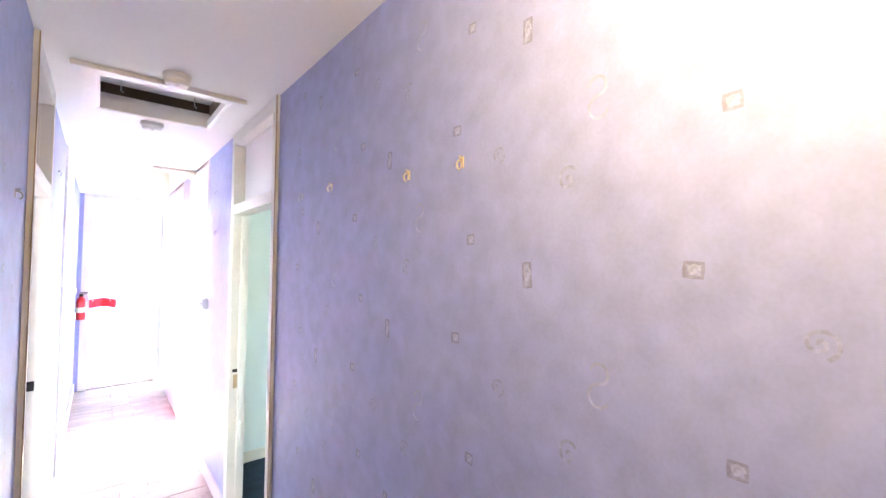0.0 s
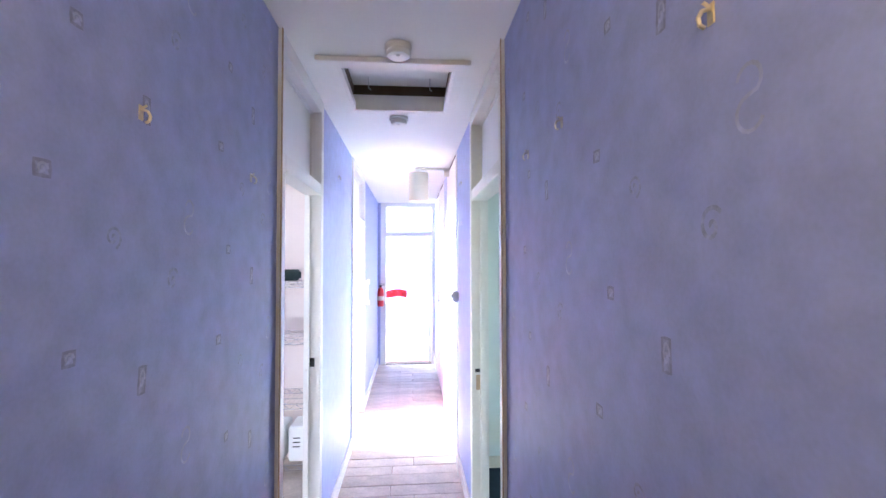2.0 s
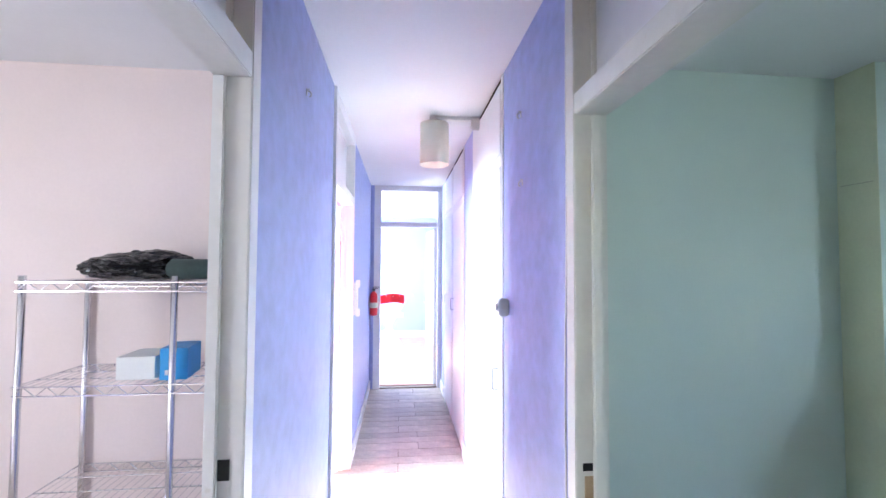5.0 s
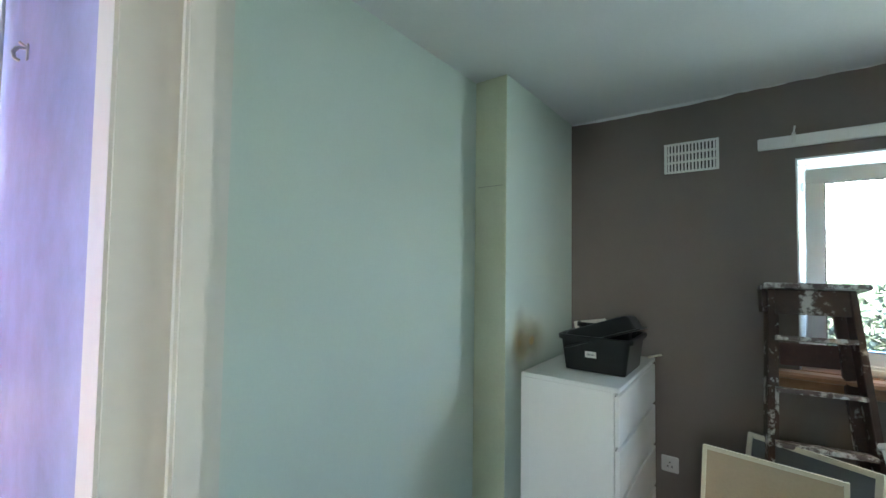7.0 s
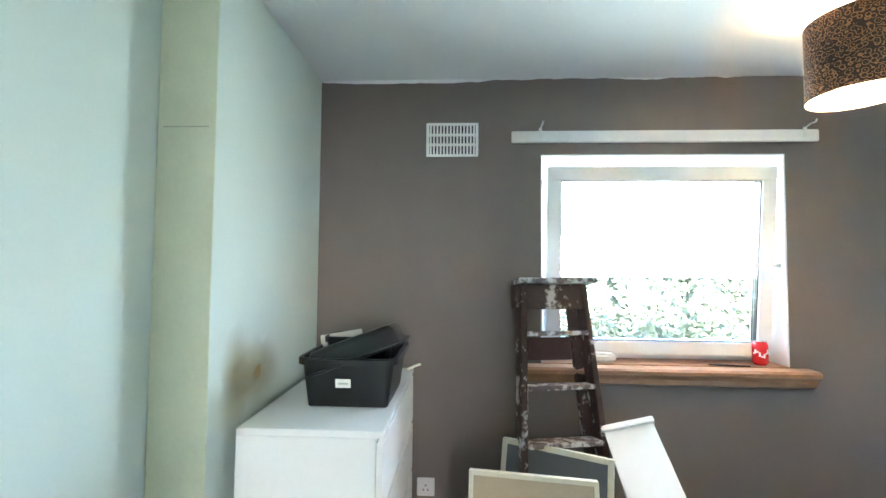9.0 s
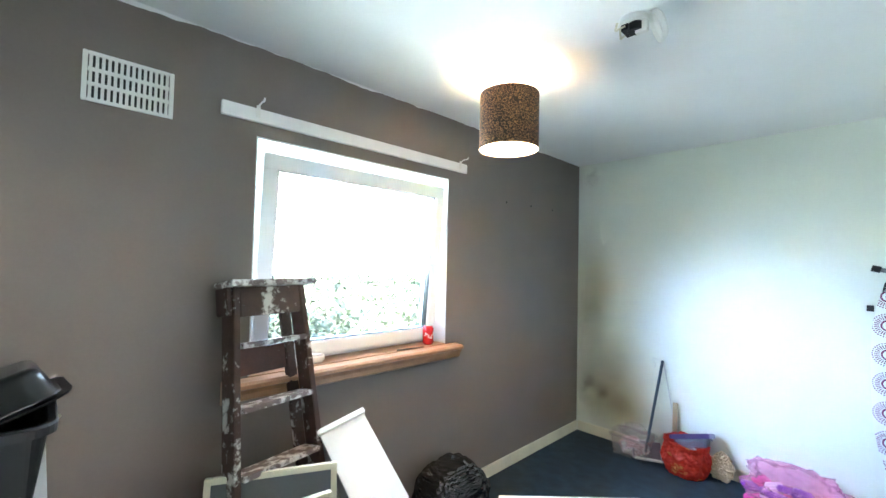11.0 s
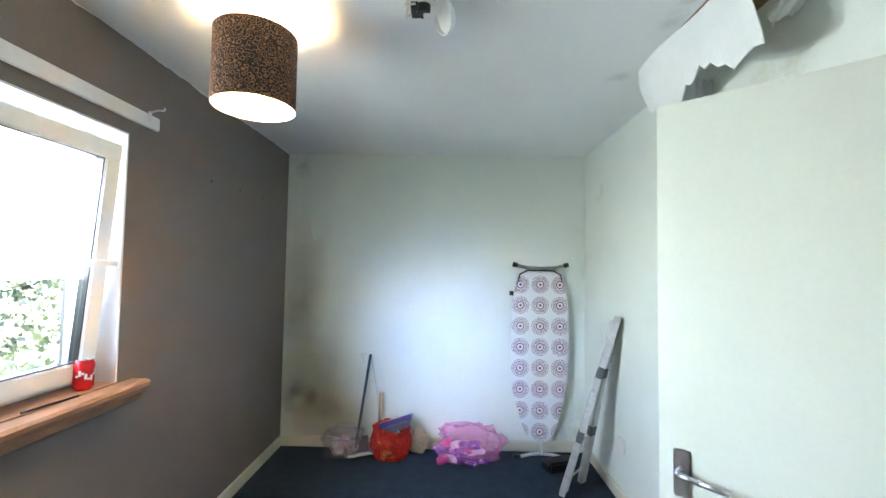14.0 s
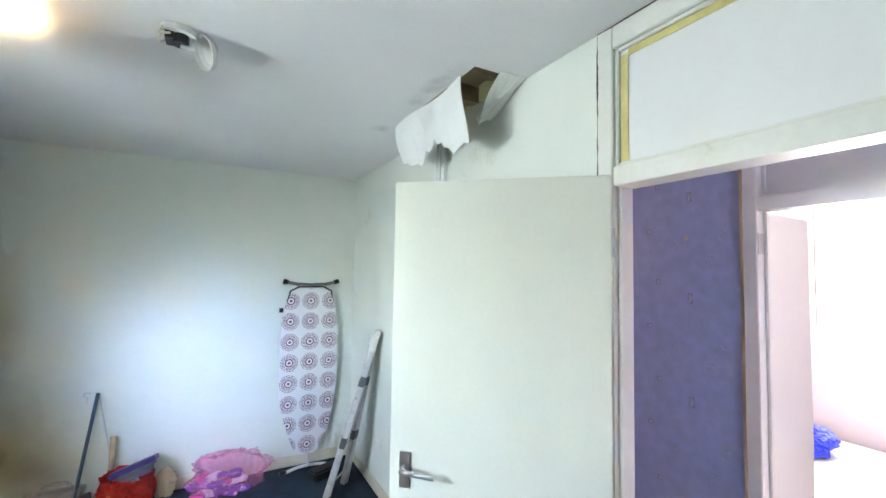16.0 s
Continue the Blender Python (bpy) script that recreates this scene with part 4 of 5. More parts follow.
# ---- bedroom: open door leaf ----
ang = math.degrees(math.atan2(1.969 - 2.447, 1.539 - 1.01))
door = thing("door_bedroom", "plain off-white flush door standing wide open", "door", pose(1.011, 2.447, 0, 0, 0, ang), kind="structure")
DL = 0.713
DOORPAINT = material("door_paint", (0.66, 0.685, 0.60), 0.45, var=0.06, scale=3, fine=70, bump=0.08)
one_box("leaf", DOORPAINT, door, (0.004, DL, -0.038, 0.0, 0.012, 1.918), bevel=0.002)
for z in (0.22, 1.66):
    bm = bmesh.new()
    rod(bm, (0.0, 0.004, z), (0.0, 0.004, z + 0.09), 0.006)
    part("hinge", bm, STEEL, door, "steel butt hinge")
for side, yy in ((1, 0.0), (-1, -0.038)):
    bm = bmesh.new()
    box(bm, DL - 0.075, DL - 0.035, *sorted((yy + side * 0.0003, yy + side * 0.006)), 0.885, 1.005)
    plate = part("lever_plate", bm, STEEL, door, "brushed steel handle plate", bevel=0.003)
    bm = bmesh.new()
    rod(bm, (DL - 0.055, yy + side * 0.006, 0.955), (DL - 0.055, yy + side * 0.045, 0.955), 0.009)
    tube(bm, [(DL - 0.055, yy + side * 0.045, 0.955), (DL - 0.10, yy + side * 0.048, 0.953), (DL - 0.165, yy + side * 0.044, 0.947)], 0.008, 12)
    part("lever", bm, STEEL, plate, "brushed steel lever", smooth=True)
bm = bmesh.new()
rod(bm, (DL - 0.055, -0.001, 0.79), (DL - 0.055, 0.012, 0.79), 0.011)
box(bm, DL - 0.06, DL - 0.05, 0.012, 0.022, 0.77, 0.81)
part("thumb_turn", bm, BLACKPLASTIC, door, "small black thumb turn")

# ---- bedroom: chest of drawers and tubs ----
chest = thing("chest_of_drawers", "tall white chest of drawers by the boxed corner", "chest of drawers", pose(2.62, 3.215, 0))
CW, CD, CH = 0.765, 0.445, 0.955
one_box("top", WHITEBOARD, chest, (0, CW, 0.0, CD, CH - 0.02, CH), bevel=0.002)
one_box("side_panel", WHITEBOARD, chest, (0, 0.02, 0.022, CD, 0, CH - 0.0205), bevel=0.0015)
one_box("side_panel", WHITEBOARD, chest, (CW - 0.02, CW, 0.022, CD, 0, CH - 0.0205), bevel=0.0015)
one_box("back_panel", WHITEBOARD, chest, (0.0205, CW - 0.0205, CD - 0.01, CD - 0.001, 0.02, CH - 0.021))
one_box("plinth", WHITEBOARD, chest, (0.0205, CW - 0.0205, 0.04, 0.06, 0.0, 0.06))
# solid dark filler: shade inside the chest as colour
one_box("carcass", GREYBACK, chest, (0.0205, CW - 0.0205, 0.03, CD - 0.011, 0.061, CH - 0.021), "dark filler block, painted for the shade inside the chest")
for i in range(4):
    z0 = 0.045 + i * 0.2235
    dr = one_box("drawer_front", WHITEBOARD, chest, (0.0, CW, 0.001, 0.0195, z0, z0 + 0.204), bevel=0.002)
    # grey colour stands for the shade in the gap between drawers
    one_box("finger_rail", GREYPLASTIC, chest, (0.021, CW - 0.021, 0.02, 0.029, z0 + 0.204, z0 + 0.2235), "finger rail above the drawer, its shade painted grey")


def rounded_ring(bm, wx, wy, r, inset, z, seg=6):
    """One closed ring of a rounded rectangle that starts at the origin, drawn in by inset."""
    ring = []
    k = max(r - inset, 0.004)
    for cx, cy, a0 in ((wx - inset - k, wy - inset - k, 0), (inset + k, wy - inset - k, 90), (inset + k, inset + k, 180), (wx - inset - k, inset + k, 270)):
        for i in range(seg + 1):
            a = math.radians(a0 + 90 * i / seg)
            ring.append(bm.verts.new((cx + k * math.cos(a), cy + k * math.sin(a), z)))
    return ring


def rounded_tray(wx, wy, r, profile):
    """A moulded tray: rings of (inset, height) joined in turn, the first and the last closed by a flat face."""
    bm = bmesh.new()
    rings = [rounded_ring(bm, wx, wy, r, inset, z) for inset, z in profile]
    for p, q in zip(rings, rings[1:]):
        for i in range(len(p)):
            j = (i + 1) % len(p)
            bm.faces.new((p[i], p[j], q[j], q[i]))
    bm.faces.new(rings[0][::-1])
    bm.faces.new(rings[-1])
    return bm


def storage_tub(name, label, m, wx, wy, h, mat, lip=0.012):
    t = thing(name, label, "storage tub", m)
    part("body", rounded_tray(wx, wy, 0.035, [(0.026, 0.0), (0.022, 0.004), (0.001, h - 0.012), (0.005, h - 0.012), (0.026, 0.010), (0.030, 0.006)]), mat, t, smooth=False)
    bm = bmesh.new()
    rings = [rounded_ring(bm, wx, wy, 0.035, inset, z) for inset, z in ((0.004, h - 0.024), (-lip, h - 0.022), (-lip - 0.001, h - 0.004), (-lip + 0.003, h), (0.003, h), (0.004, h - 0.024))]
    for p, q in zip(rings, rings[1:]):
        for i in range(len(p)):
            j = (i + 1) % len(p)
            bm.faces.new((p[i], p[j], q[j], q[i]))
    part("rim", bm, mat, t)
    return t


tub = storage_tub("storage_tub", "black plastic storage tub on the chest, lid askew", pose(2.80, 3.217, CH), 0.345, 0.325, 0.172, BLACKPLASTIC)
bm = bmesh.new()
box(bm, -0.0015, -0.0005, 0.145, 0.197, 0.074, 0.104)
part("sticker", bm, WHITEPLASTIC, tub, "small white printed sticker", m=pose(0.008, 0, 0, 0, -7, 0))
bm = bmesh.new()
for i in range(7):
    box(bm, -0.0024, -0.0016, 0.154 + i * 0.005, 0.156 + i * 0.005 + 0.001 * (i % 2), 0.085, 0.092)
part("print", bm, GREYBACK, tub, "dark unreadable print", m=pose(0.008, 0, 0, 0, -7, 0))
nest = storage_tub("storage_tub", "narrow black tub standing inside the larger one", pose(2.985, 3.262, CH + 0.008, 0, 0, 0), 0.13, 0.255, 0.205, BLACKPLASTIC, 0.008)
lid = thing("tub_lid", "black plastic tub lid tilted across the open tub", "tub lid", pose(2.825, 3.192, CH + 0.228, -20, 5, 3))
part("panel", rounded_tray(0.295, 0.36, 0.06, [(0.006, 0.0), (0.012, 0.004), (0.022, 0.050), (0.027, 0.062), (0.036, 0.069), (0.050, 0.071)]), BLACKPLASTIC, lid, smooth=True)
part("rim", rounded_tray(0.295, 0.36, 0.06, [(0.004, -0.010), (-0.010, -0.008), (-0.012, -0.003), (0.005, 0.0)]), BLACKPLASTIC, lid, "thin flared lid edge")
wl = thing("document_folder", "pale cream folder standing in the black tub", "folder", pose(3.02, 3.345, CH + 0.006, 0, 4, 0))
one_box("cover", CREAMSHADE, wl, (0, 0.012, 0, 0.17, 0.03, 0.235), bevel=0.003, m=pose(0, 0, 0, -10, 0, 0))
one_box("tab", EXTRED, wl, (-0.0012, -0.0004, 0.132, 0.142, 0.205, 0.232), "small red tab", m=pose(0, 0, 0, -10, 0, 0))
hk = thing("loose_hook", "bent cream plastic hook on the chest's edge", "hook", pose(3.31, 3.235, CH))
bm = bmesh.new()
tube(bm, [(0, 0, 0.012), (0.03, -0.02, 0.015), (0.05, -0.045, 0.022), (0.075, -0.05, 0.018)], 0.006, 10)
part("hook", bm, CREAM, hk)

# ---- bedroom: step ladder leaning at the window ----
lad = thing("step_ladder", "old dark wooden stepladder splashed with white paint", "stepladder", pose(3.385, 2.565, 1.378, 0, 10.0, 11))
# local: x out of the wall is -x, y along the steps, z up; the top is the origin
LL = 1.40


def ladder_y(z, side):
    return side * (0.145 + 0.052 * (-z))


for side in (-1, 1):
    bm = bmesh.new()
    v0 = box(bm, -0.04, 0.045, -0.013, 0.013, -LL + 0.0, -0.02)
    for v in bm.verts:
        v.co.y += ladder_y(v.co.z, side)
    part("stile", bm, LADDERWOOD, lad, bevel=0.003)
one_box("platform", LADDERTREAD, lad, (-0.075, 0.07, -0.20, 0.18, -0.018, 0.006), "paint-caked top platform", bevel=0.004)
one_box("top_rail", LADDERWOOD, lad, (-0.035, -0.017, ladder_y(-0.08, -1) + 0.014, ladder_y(-0.08, 1) - 0.014, -0.135, -0.02), bevel=0.003)
for k in range(1, 6):
    z = -0.235 * k
    w2 = ladder_y(z, 1) - 0.014
    one_box("tread", LADDERTREAD, lad, (-0.055, 0.05, -w2, w2, z - 0.02, z), "paint-splashed tread", bevel=0.003, m=pose(0, 0, 0))
one_box("cheek", LADDERWOOD, lad, (-0.03, 0.06, 0.163, 0.180, -0.125, -0.0185), "dark side cheek under the platform", bevel=0.003)
for side in (-1, 1):
    bm = bmesh.new()
    box(bm, 0.055, 0.085, -0.022, 0.022, -1.37, -0.03)
    for v in bm.verts:
        v.co.y += side * (0.118 + 0.052 * (-v.co.z))
    part("back_leg", bm, LADDERWOOD, lad, bevel=0.003)
for z, hi in ((-0.262, 0.105), (-1.16, 0.07)):
    w2 = 0.118 + 0.052 * (-z) - 0.0225
    one_box("back_rail", LADDERRED, lad, (0.06, 0.08, -w2, w2, z - hi, z), "dark red-brown back rail", bevel=0.002)

# ---- bedroom: furniture panels leaning in front of the ladder ----


def leaning_panel(name, label, m, wid, hei, edge, face, frame_mat, depth=0.035):
    """A drawer base or panel with raised edges, standing on its edge: local x its width, z up its face, y out of it."""
    p = thing(name, label, "furniture panel", m, "leaning furniture panels")
    one_box("board", face, p, (edge + 0.0005, wid - edge - 0.0005, 0.004, 0.010, edge + 0.0005, hei - edge - 0.0005))
    one_box("edge_strip", frame_mat, p, (0, edge, 0, depth, 0, hei), "white edge strip", bevel=0.002)
    one_box("edge_strip", frame_mat, p, (wid - edge, wid, 0, depth, 0, hei), "white edge strip", bevel=0.002)
    one_box("edge_strip", frame_mat, p, (edge + 0.0004, wid - edge - 0.0004, 0, depth, hei - edge, hei), "white edge strip", bevel=0.002)
    one_box("edge_strip", frame_mat, p, (edge + 0.0004, wid - edge - 0.0004, 0, depth, 0, edge), "white edge strip", bevel=0.002)
    return p


def lean(top_left, top_right, run):
    """Pose of a panel whose top edge runs from one place to another and whose foot stands run metres out from the top."""
    a, b = Vector(top_left), Vector(top_right)
    u = (b - a)
    u.z = 0
    wid = u.length
    u.normalize()
    out = Vector((0, 0, 1)).cross(u)
    if out.x > 0:
        out = -out
    z = (a.z + b.z) / 2
    foot = Vector((a.x, a.y, 0)) + out * run
    up = (Vector((a.x, a.y, z)) - foot).normalized()
    n = u.cross(up)
    m = Matrix((u, -n, up)).transposed().to_4x4()
    m.translation = foot + Vector((0, 0, 0.0))
    return m, wid, math.hypot(z, run)


m, wid, hei = lean((3.27, 2.80, 0.675), (3.075, 2.385, 0.70), 0.17)
leaning_panel("furniture_panel", "dark grey panel with white edge strips leaning on the ladder", m, wid, hei, 0.022, GREYBACK, CREAM)
m, wid, hei = lean((2.96, 2.955, 0.69), (2.90, 2.50, 0.69), 0.16)
leaning_panel("furniture_panel", "tan backed panel with white edge strips leaning on another", m, wid, hei, 0.016, TANBOARD, CREAM)


def open_drawer(name, label, m, wx, wy, h, t=0.014):
    d = thing(name, label, "open box", m, "loose white boxes")
    one_box("base", WHITEBOARD, d, (t, wx - t, t, wy - t, 0.01, 0.016))
    for dim in ((0, wx, 0, t, 0, h), (0, wx, wy - t, wy, 0, h), (0, t, t + 0.0004, wy - t - 0.0004, 0, h), (wx - t, wx, t + 0.0004, wy - t - 0.0004, 0, h)):
        one_box("side", WHITEBOARD, d, dim, bevel=0.002)
    return d


u = Vector((-0.03, -0.162, 0.05)).normalized()
dn_ = Vector((2.987 - 3.229, 2.124 - 2.201, 0.612 - 0.782))
dn_ = (dn_ - u * dn_.dot(u)).normalized()
nn = u.cross(dn_)
m = Matrix((u, dn_, nn)).transposed().to_4x4()
m.translation = Vector((3.268, 2.355, 0.715))
# shade on the drawer's sides, base and end is put into this blue-grey
SHADEDWHITE = material("shaded_white_board", (0.30, 0.33, 0.37), 0.5, var=0.08, scale=5, fine=80, bump=0.05)
dr = thing("wooden_tray", "white drawer leaning on its end against the wall", "open box", m, "loose white boxes")
one_box("front", WHITEBOARD, dr, (0, 0.205, 0.0, 0.40, -0.014, 0.0), "bright white face", bevel=0.002)
one_box("lip", WHITEBOARD, dr, (-0.008, 0.213, -0.026, -0.0004, -0.026, 0.012), "white end lip", bevel=0.003)
one_box("side", SHADEDWHITE, dr, (0.192, 0.204, 0.0, 0.56, 0.0005, 0.15), "drawer side with its shade painted blue-grey")
one_box("side", SHADEDWHITE, dr, (0.001, 0.013, 0.0, 0.56, 0.0005, 0.15), "drawer side with its shade painted blue-grey")
one_box("base", SHADEDWHITE, dr, (0.0135, 0.1915, 0.0, 0.544, 0.135, 0.142), "drawer base with its shade painted blue-grey")
one_box("end", SHADEDWHITE, dr, (0.0135, 0.1915, 0.545, 0.557, 0.0005, 0.15), "drawer end with its shade painted blue-grey")

open_drawer("wooden_tray", "white open drawer lying on the carpet", pose(2.44, 1.01, 0.0, 0, 0, 46), 0.72, 0.42, 0.30)


def bag(name, label, centre, rx, ry, rz, mat, seed, peaks=0.25, neck=0.0, cat="bag", group="", square=1.0, crumple=0.0, dent=1.0):
    """A crumpled plastic bag: a dented lump with folds, flat underneath."""
    b = thing(name, label, cat, pose(*centre), group)
    bm = bmesh.new()
    bmesh.ops.create_icosphere(bm, subdivisions=5, radius=1)
    off = Vector((seed * 3.1, seed * 1.7, 0))
    for v in bm.verts:
        p = Vector([math.copysign(abs(c) ** square, c) for c in v.co])
        n1 = noise.noise(p * 1.6 + off)
        n2 = abs(noise.noise(p * 4.2 + off))
        n3 = abs(noise.noise(p * 9 + off))
        n4 = abs(noise.noise(p * 3.0 + off * 2)) ** 0.5
        k = 1 + peaks * n1 - dent * (0.22 * n2 + 0.12 * n3) - crumple * (n4 + 0.6 * abs(noise.noise(p * 13 + off)))
        top = max(0.0, p.z)
        k += neck * top ** 4
        q = Vector((p.x * rx * k, p.y * ry * k, (p.z * k) * rz))
        q.z = max(q.z + rz * 0.72, 0.002 + 0.003 * n2)
        v.co = q
    part("sack", bm, mat, b, smooth=False)
    return b


bag("bin_bag", "black polythene bin bag slumped on the carpet", (3.255, 1.55, 0), 0.175, 0.195, 0.205, BINBAG, 1, 0.10, square=0.5, dent=0.45)

# ---- bedroom: things along the south wall ----
ct = storage_tub("clear_tub", "cloudy clear plastic tub full of packets", pose(2.775, RS + 0.03, 0), 0.285, 0.22, 0.17, CLEARTUB)
bag("packets", "mixed red and white packets heaped in the clear tub", (2.915, RS + 0.14, 0.012), 0.11, 0.085, 0.075, PACKING, 7, 0.3, cat="packets")
bag("crumpled_film", "crumpled clear film on top of the clear tub", (2.90, RS + 0.14, 0.15), 0.12, 0.09, 0.05, CLEARTUB, 9, 0.4, cat="plastic film")

MAUVEGREY = material("mauve_grey_plastic", (0.17, 0.13, 0.17), 0.4, var=0.2, scale=12, fine=90, bump=0.05)
pan = thing("long_handled_dustpan", "mauve-grey long-handled dustpan leaning on the wall", "dustpan", pose(2.775, -0.045, 0))
PAN = pose(0, -0.03, 0.0, 18, 0, 25)
bm = bmesh.new()
box(bm, -0.095, 0.095, -0.09, 0.075, 0.002, 0.010)
part("pan", bm, GREYPLASTIC, pan, "pale grey pan", bevel=0.003, m=pose(0, 0, 0.03) @ PAN)
bm = bmesh.new()
box(bm, -0.10, 0.10, -0.115, -0.09, 0.002, 0.13)
box(bm, -0.105, -0.0955, -0.089, 0.06, 0.002, 0.075)
box(bm, 0.0955, 0.105, -0.089, 0.06, 0.002, 0.075)
part("hood", bm, MAUVEGREY, pan, "dark mauve hood", bevel=0.004, m=pose(0, 0, 0.03) @ PAN)
bm = bmesh.new()
rod(bm, (0.04, -0.09, 0.06), (-0.035, -0.232, 0.75), 0.011)
part("handle", bm, material("dark_blue_handle", (0.03, 0.06, 0.10), 0.4, var=0.1), pan, "slim dark blue handle", smooth=True)
bm = bmesh.new()
rod(bm, (-0.04, -0.235, 0.742), (-0.13, -0.20, 0.30), 0.004)
part("wire", bm, STEEL, pan, "thin grey wire stay")



def open_sack(name, label, centre, rx, ry, high, mat, seed, flare=0.1, cat="bag"):
    """A soft open bag standing on its base: creased sides, a slack belly and a ragged mouth."""
    s = thing(name, label, cat, pose(*centre))
    bm = bmesh.new()
    n, rows = 110, 34
    off = Vector((seed * 2.3, seed * 1.1, 0))
    rings = []
    for j in range(rows + 1):
        v = j / rows
        belly = 0.78 + 0.26 * math.sin(min(1, v * 1.25) * math.pi * 0.8) + flare * max(0, v - 0.75) * 3
        ring = []
        for i in range(n):
            a = 2 * math.pi * i / n
            p = Vector((math.cos(a) * 1.6, math.sin(a) * 1.6, v * 2.4))
            crease = 0.22 * abs(noise.noise(Vector((p.x * 2.4, p.y * 2.4, p.z * 1.1)) + off)) + 0.15 * abs(noise.noise(Vector((p.x * 5.5, p.y * 5.5, p.z * 3.6 + p.x * 2)) + off)) + 0.06 * abs(noise.noise(p * 12 + off)) - 0.09
            up = high * v * (1 + 0.10 * v * noise.noise(Vector((math.cos(a), math.sin(a), seed)) * 1.6))
            k = belly * (1 - crease)
            ring.append(bm.verts.new((rx * k * math.cos(a), ry * k * math.sin(a), up + 0.003)))
        rings.append(ring)
    for p, q in zip(rings, rings[1:]):
        for i in range(n):
            k = (i + 1) % n
            bm.faces.new((p[i], p[k], q[k], q[i]))
    bm.faces.new(rings[0][::-1])
    bmesh.ops.solidify(bm, geom=list(bm.faces), thickness=0.002)
    part("sack", bm, mat, s, smooth=True)
    return s


rb = open_sack("carrier_bag", "red plastic carrier bag standing open, packed full", (2.54, RS + 0.16, 0), 0.150, 0.125, 0.235, REDBAG, 2)
bag("packets", "mixed packets filling the red carrier bag", (2.545, RS + 0.16, 0.012), 0.125, 0.10, 0.11, PACKING, 8, 0.2, cat="packets")
CLEARBOX = glassy("clear_box_plastic", (0.26, 0.26, 0.36), 0.2, alpha=0.55)
BOXM = pose(2.375, RS + 0.09, 0.215, 16, 17, 3)
pt = storage_tub("purple_lidded_box", "clear box with a dark purple lid in the bag", BOXM, 0.22, 0.13, 0.065, CLEARBOX, 0.006)
one_box("lid", PURPLE, pt, (-0.02, 0.24, -0.015, 0.145, 0.060, 0.092), "dark purple lid", bevel=0.004)
br = thing("hand_brush", "brush with a brown wooden handle leaning on the wall", "brush", pose(2.645, RS + 0.05, 0))
bm = bmesh.new()
rod(bm, (0, 0.0, 0.24), (-0.004, -0.01, 0.45), 0.016, 0.018)
part("handle", bm, BAREWOOD, br, "brown wooden handle", smooth=True)
bm = bmesh.new()
rod(bm, (0.0, 0.0, 0.0), (0, 0, 0.24), 0.017)
part("socket", bm, BLACKPLASTIC, br, "black plastic socket", smooth=True)
bb = bag("paper_bag", "crumpled brown paper bag behind the red bag", (2.335, RS + 0.075, 0), 0.085, 0.05, 0.125, TANBOARD, 12, 0.3, crumple=0.2, cat="paper bag")
PINKFILM = glassy("pink_film", (0.80, 0.24, 0.52), 0.15, alpha=0.34)
pk = bag("carrier_bag", "translucent pink plastic bag slumped over packets", (1.93, RS + 0.185, 0), 0.295, 0.185, 0.185, PINKFILM, 4, 0.34, crumple=0.13)
WHITEWRAP = material("white_wrapper", (0.74, 0.70, 0.78), 0.3, var=0.2, scale=25, fine=90, bump=0.2)
MAGENTA = material("magenta_wrapper", (0.55, 0.06, 0.25), 0.3, var=0.3, scale=25, fine=90, bump=0.2)
rr = random.Random(5)
pk2 = thing("wrapped_packets", "violet and white wrapped packets in the pink bag", "packets", pose(2.00, RS + 0.225, 0))
for i in range(14):
    bm = bmesh.new()
    lx, ly, lz = rr.uniform(0.045, 0.07), rr.uniform(0.028, 0.042), rr.uniform(0.012, 0.02)
    box(bm, -lx, lx, -ly, ly, -lz, lz)
    layer = i // 5
    part("packet", bm, (VIOLETPACK, WHITEWRAP, VIOLETPACK, MAGENTA, VIOLETPACK)[(i * 2 + layer) % 5], pk2, bevel=0.009,
         m=pose(-0.14 + 0.068 * (i % 5) + 0.02 * layer, rr.uniform(-0.02, 0.03) - 0.025 * layer, 0.030 + 0.046 * layer, rr.uniform(-28, 28), rr.uniform(-22, 22), rr.uniform(-60, 60)))

iron = thing("ironing_board", "folded ironing board in a white ring-patterned cover", "ironing board", pose(1.375, RS + 0.045, 0, 0, 0, 0))
outline = [(0, 0.09), (0.06, 0.10), (0.10, 0.14), (0.135, 0.22), (0.17, 0.33), (0.205, 0.46), (0.225, 0.60), (0.232, 0.80), (0.232, 1.00), (0.225, 1.15), (0.205, 1.28), (0.185, 1.36), (0.155, 1.415), (0.10, 1.435), (0, 1.44)]
bm = bmesh.new()
left = [(-x, z) for x, z in outline[::-1][1:-1]]
loop = outline + left
f0 = [bm.verts.new((x, 0.016, z)) for x, z in loop]
f1 = [bm.verts.new((x, -0.010, z)) for x, z in loop]
bm.faces.new(f0)
bm.faces.new(f1[::-1])
for i in range(len(loop)):
    j = (i + 1) % len(loop)
    bm.faces.new((f0[i], f0[j], f1[j], f1[i]))
bmesh.ops.bevel(bm, geom=[e for e in bm.edges if abs(e.verts[0].co.y - e.verts[1].co.y) < 1e-5], offset=0.006, segments=2, affect="EDGES")
part("cover", bm, RINGCLOTH, iron, "white cover printed with mauve rings")
bm = bmesh.new()
tube(bm, [(-0.19, 0.0, 1.30), (-0.165, 0.012, 1.42), (-0.10, 0.02, 1.455), (0.10, 0.02, 1.455), (0.165, 0.012, 1.42), (0.19, 0.0, 1.30)], 0.006, 8)
part("rim_tube", bm, BLACKPLASTIC, iron, "dark tubular rim", smooth=True)
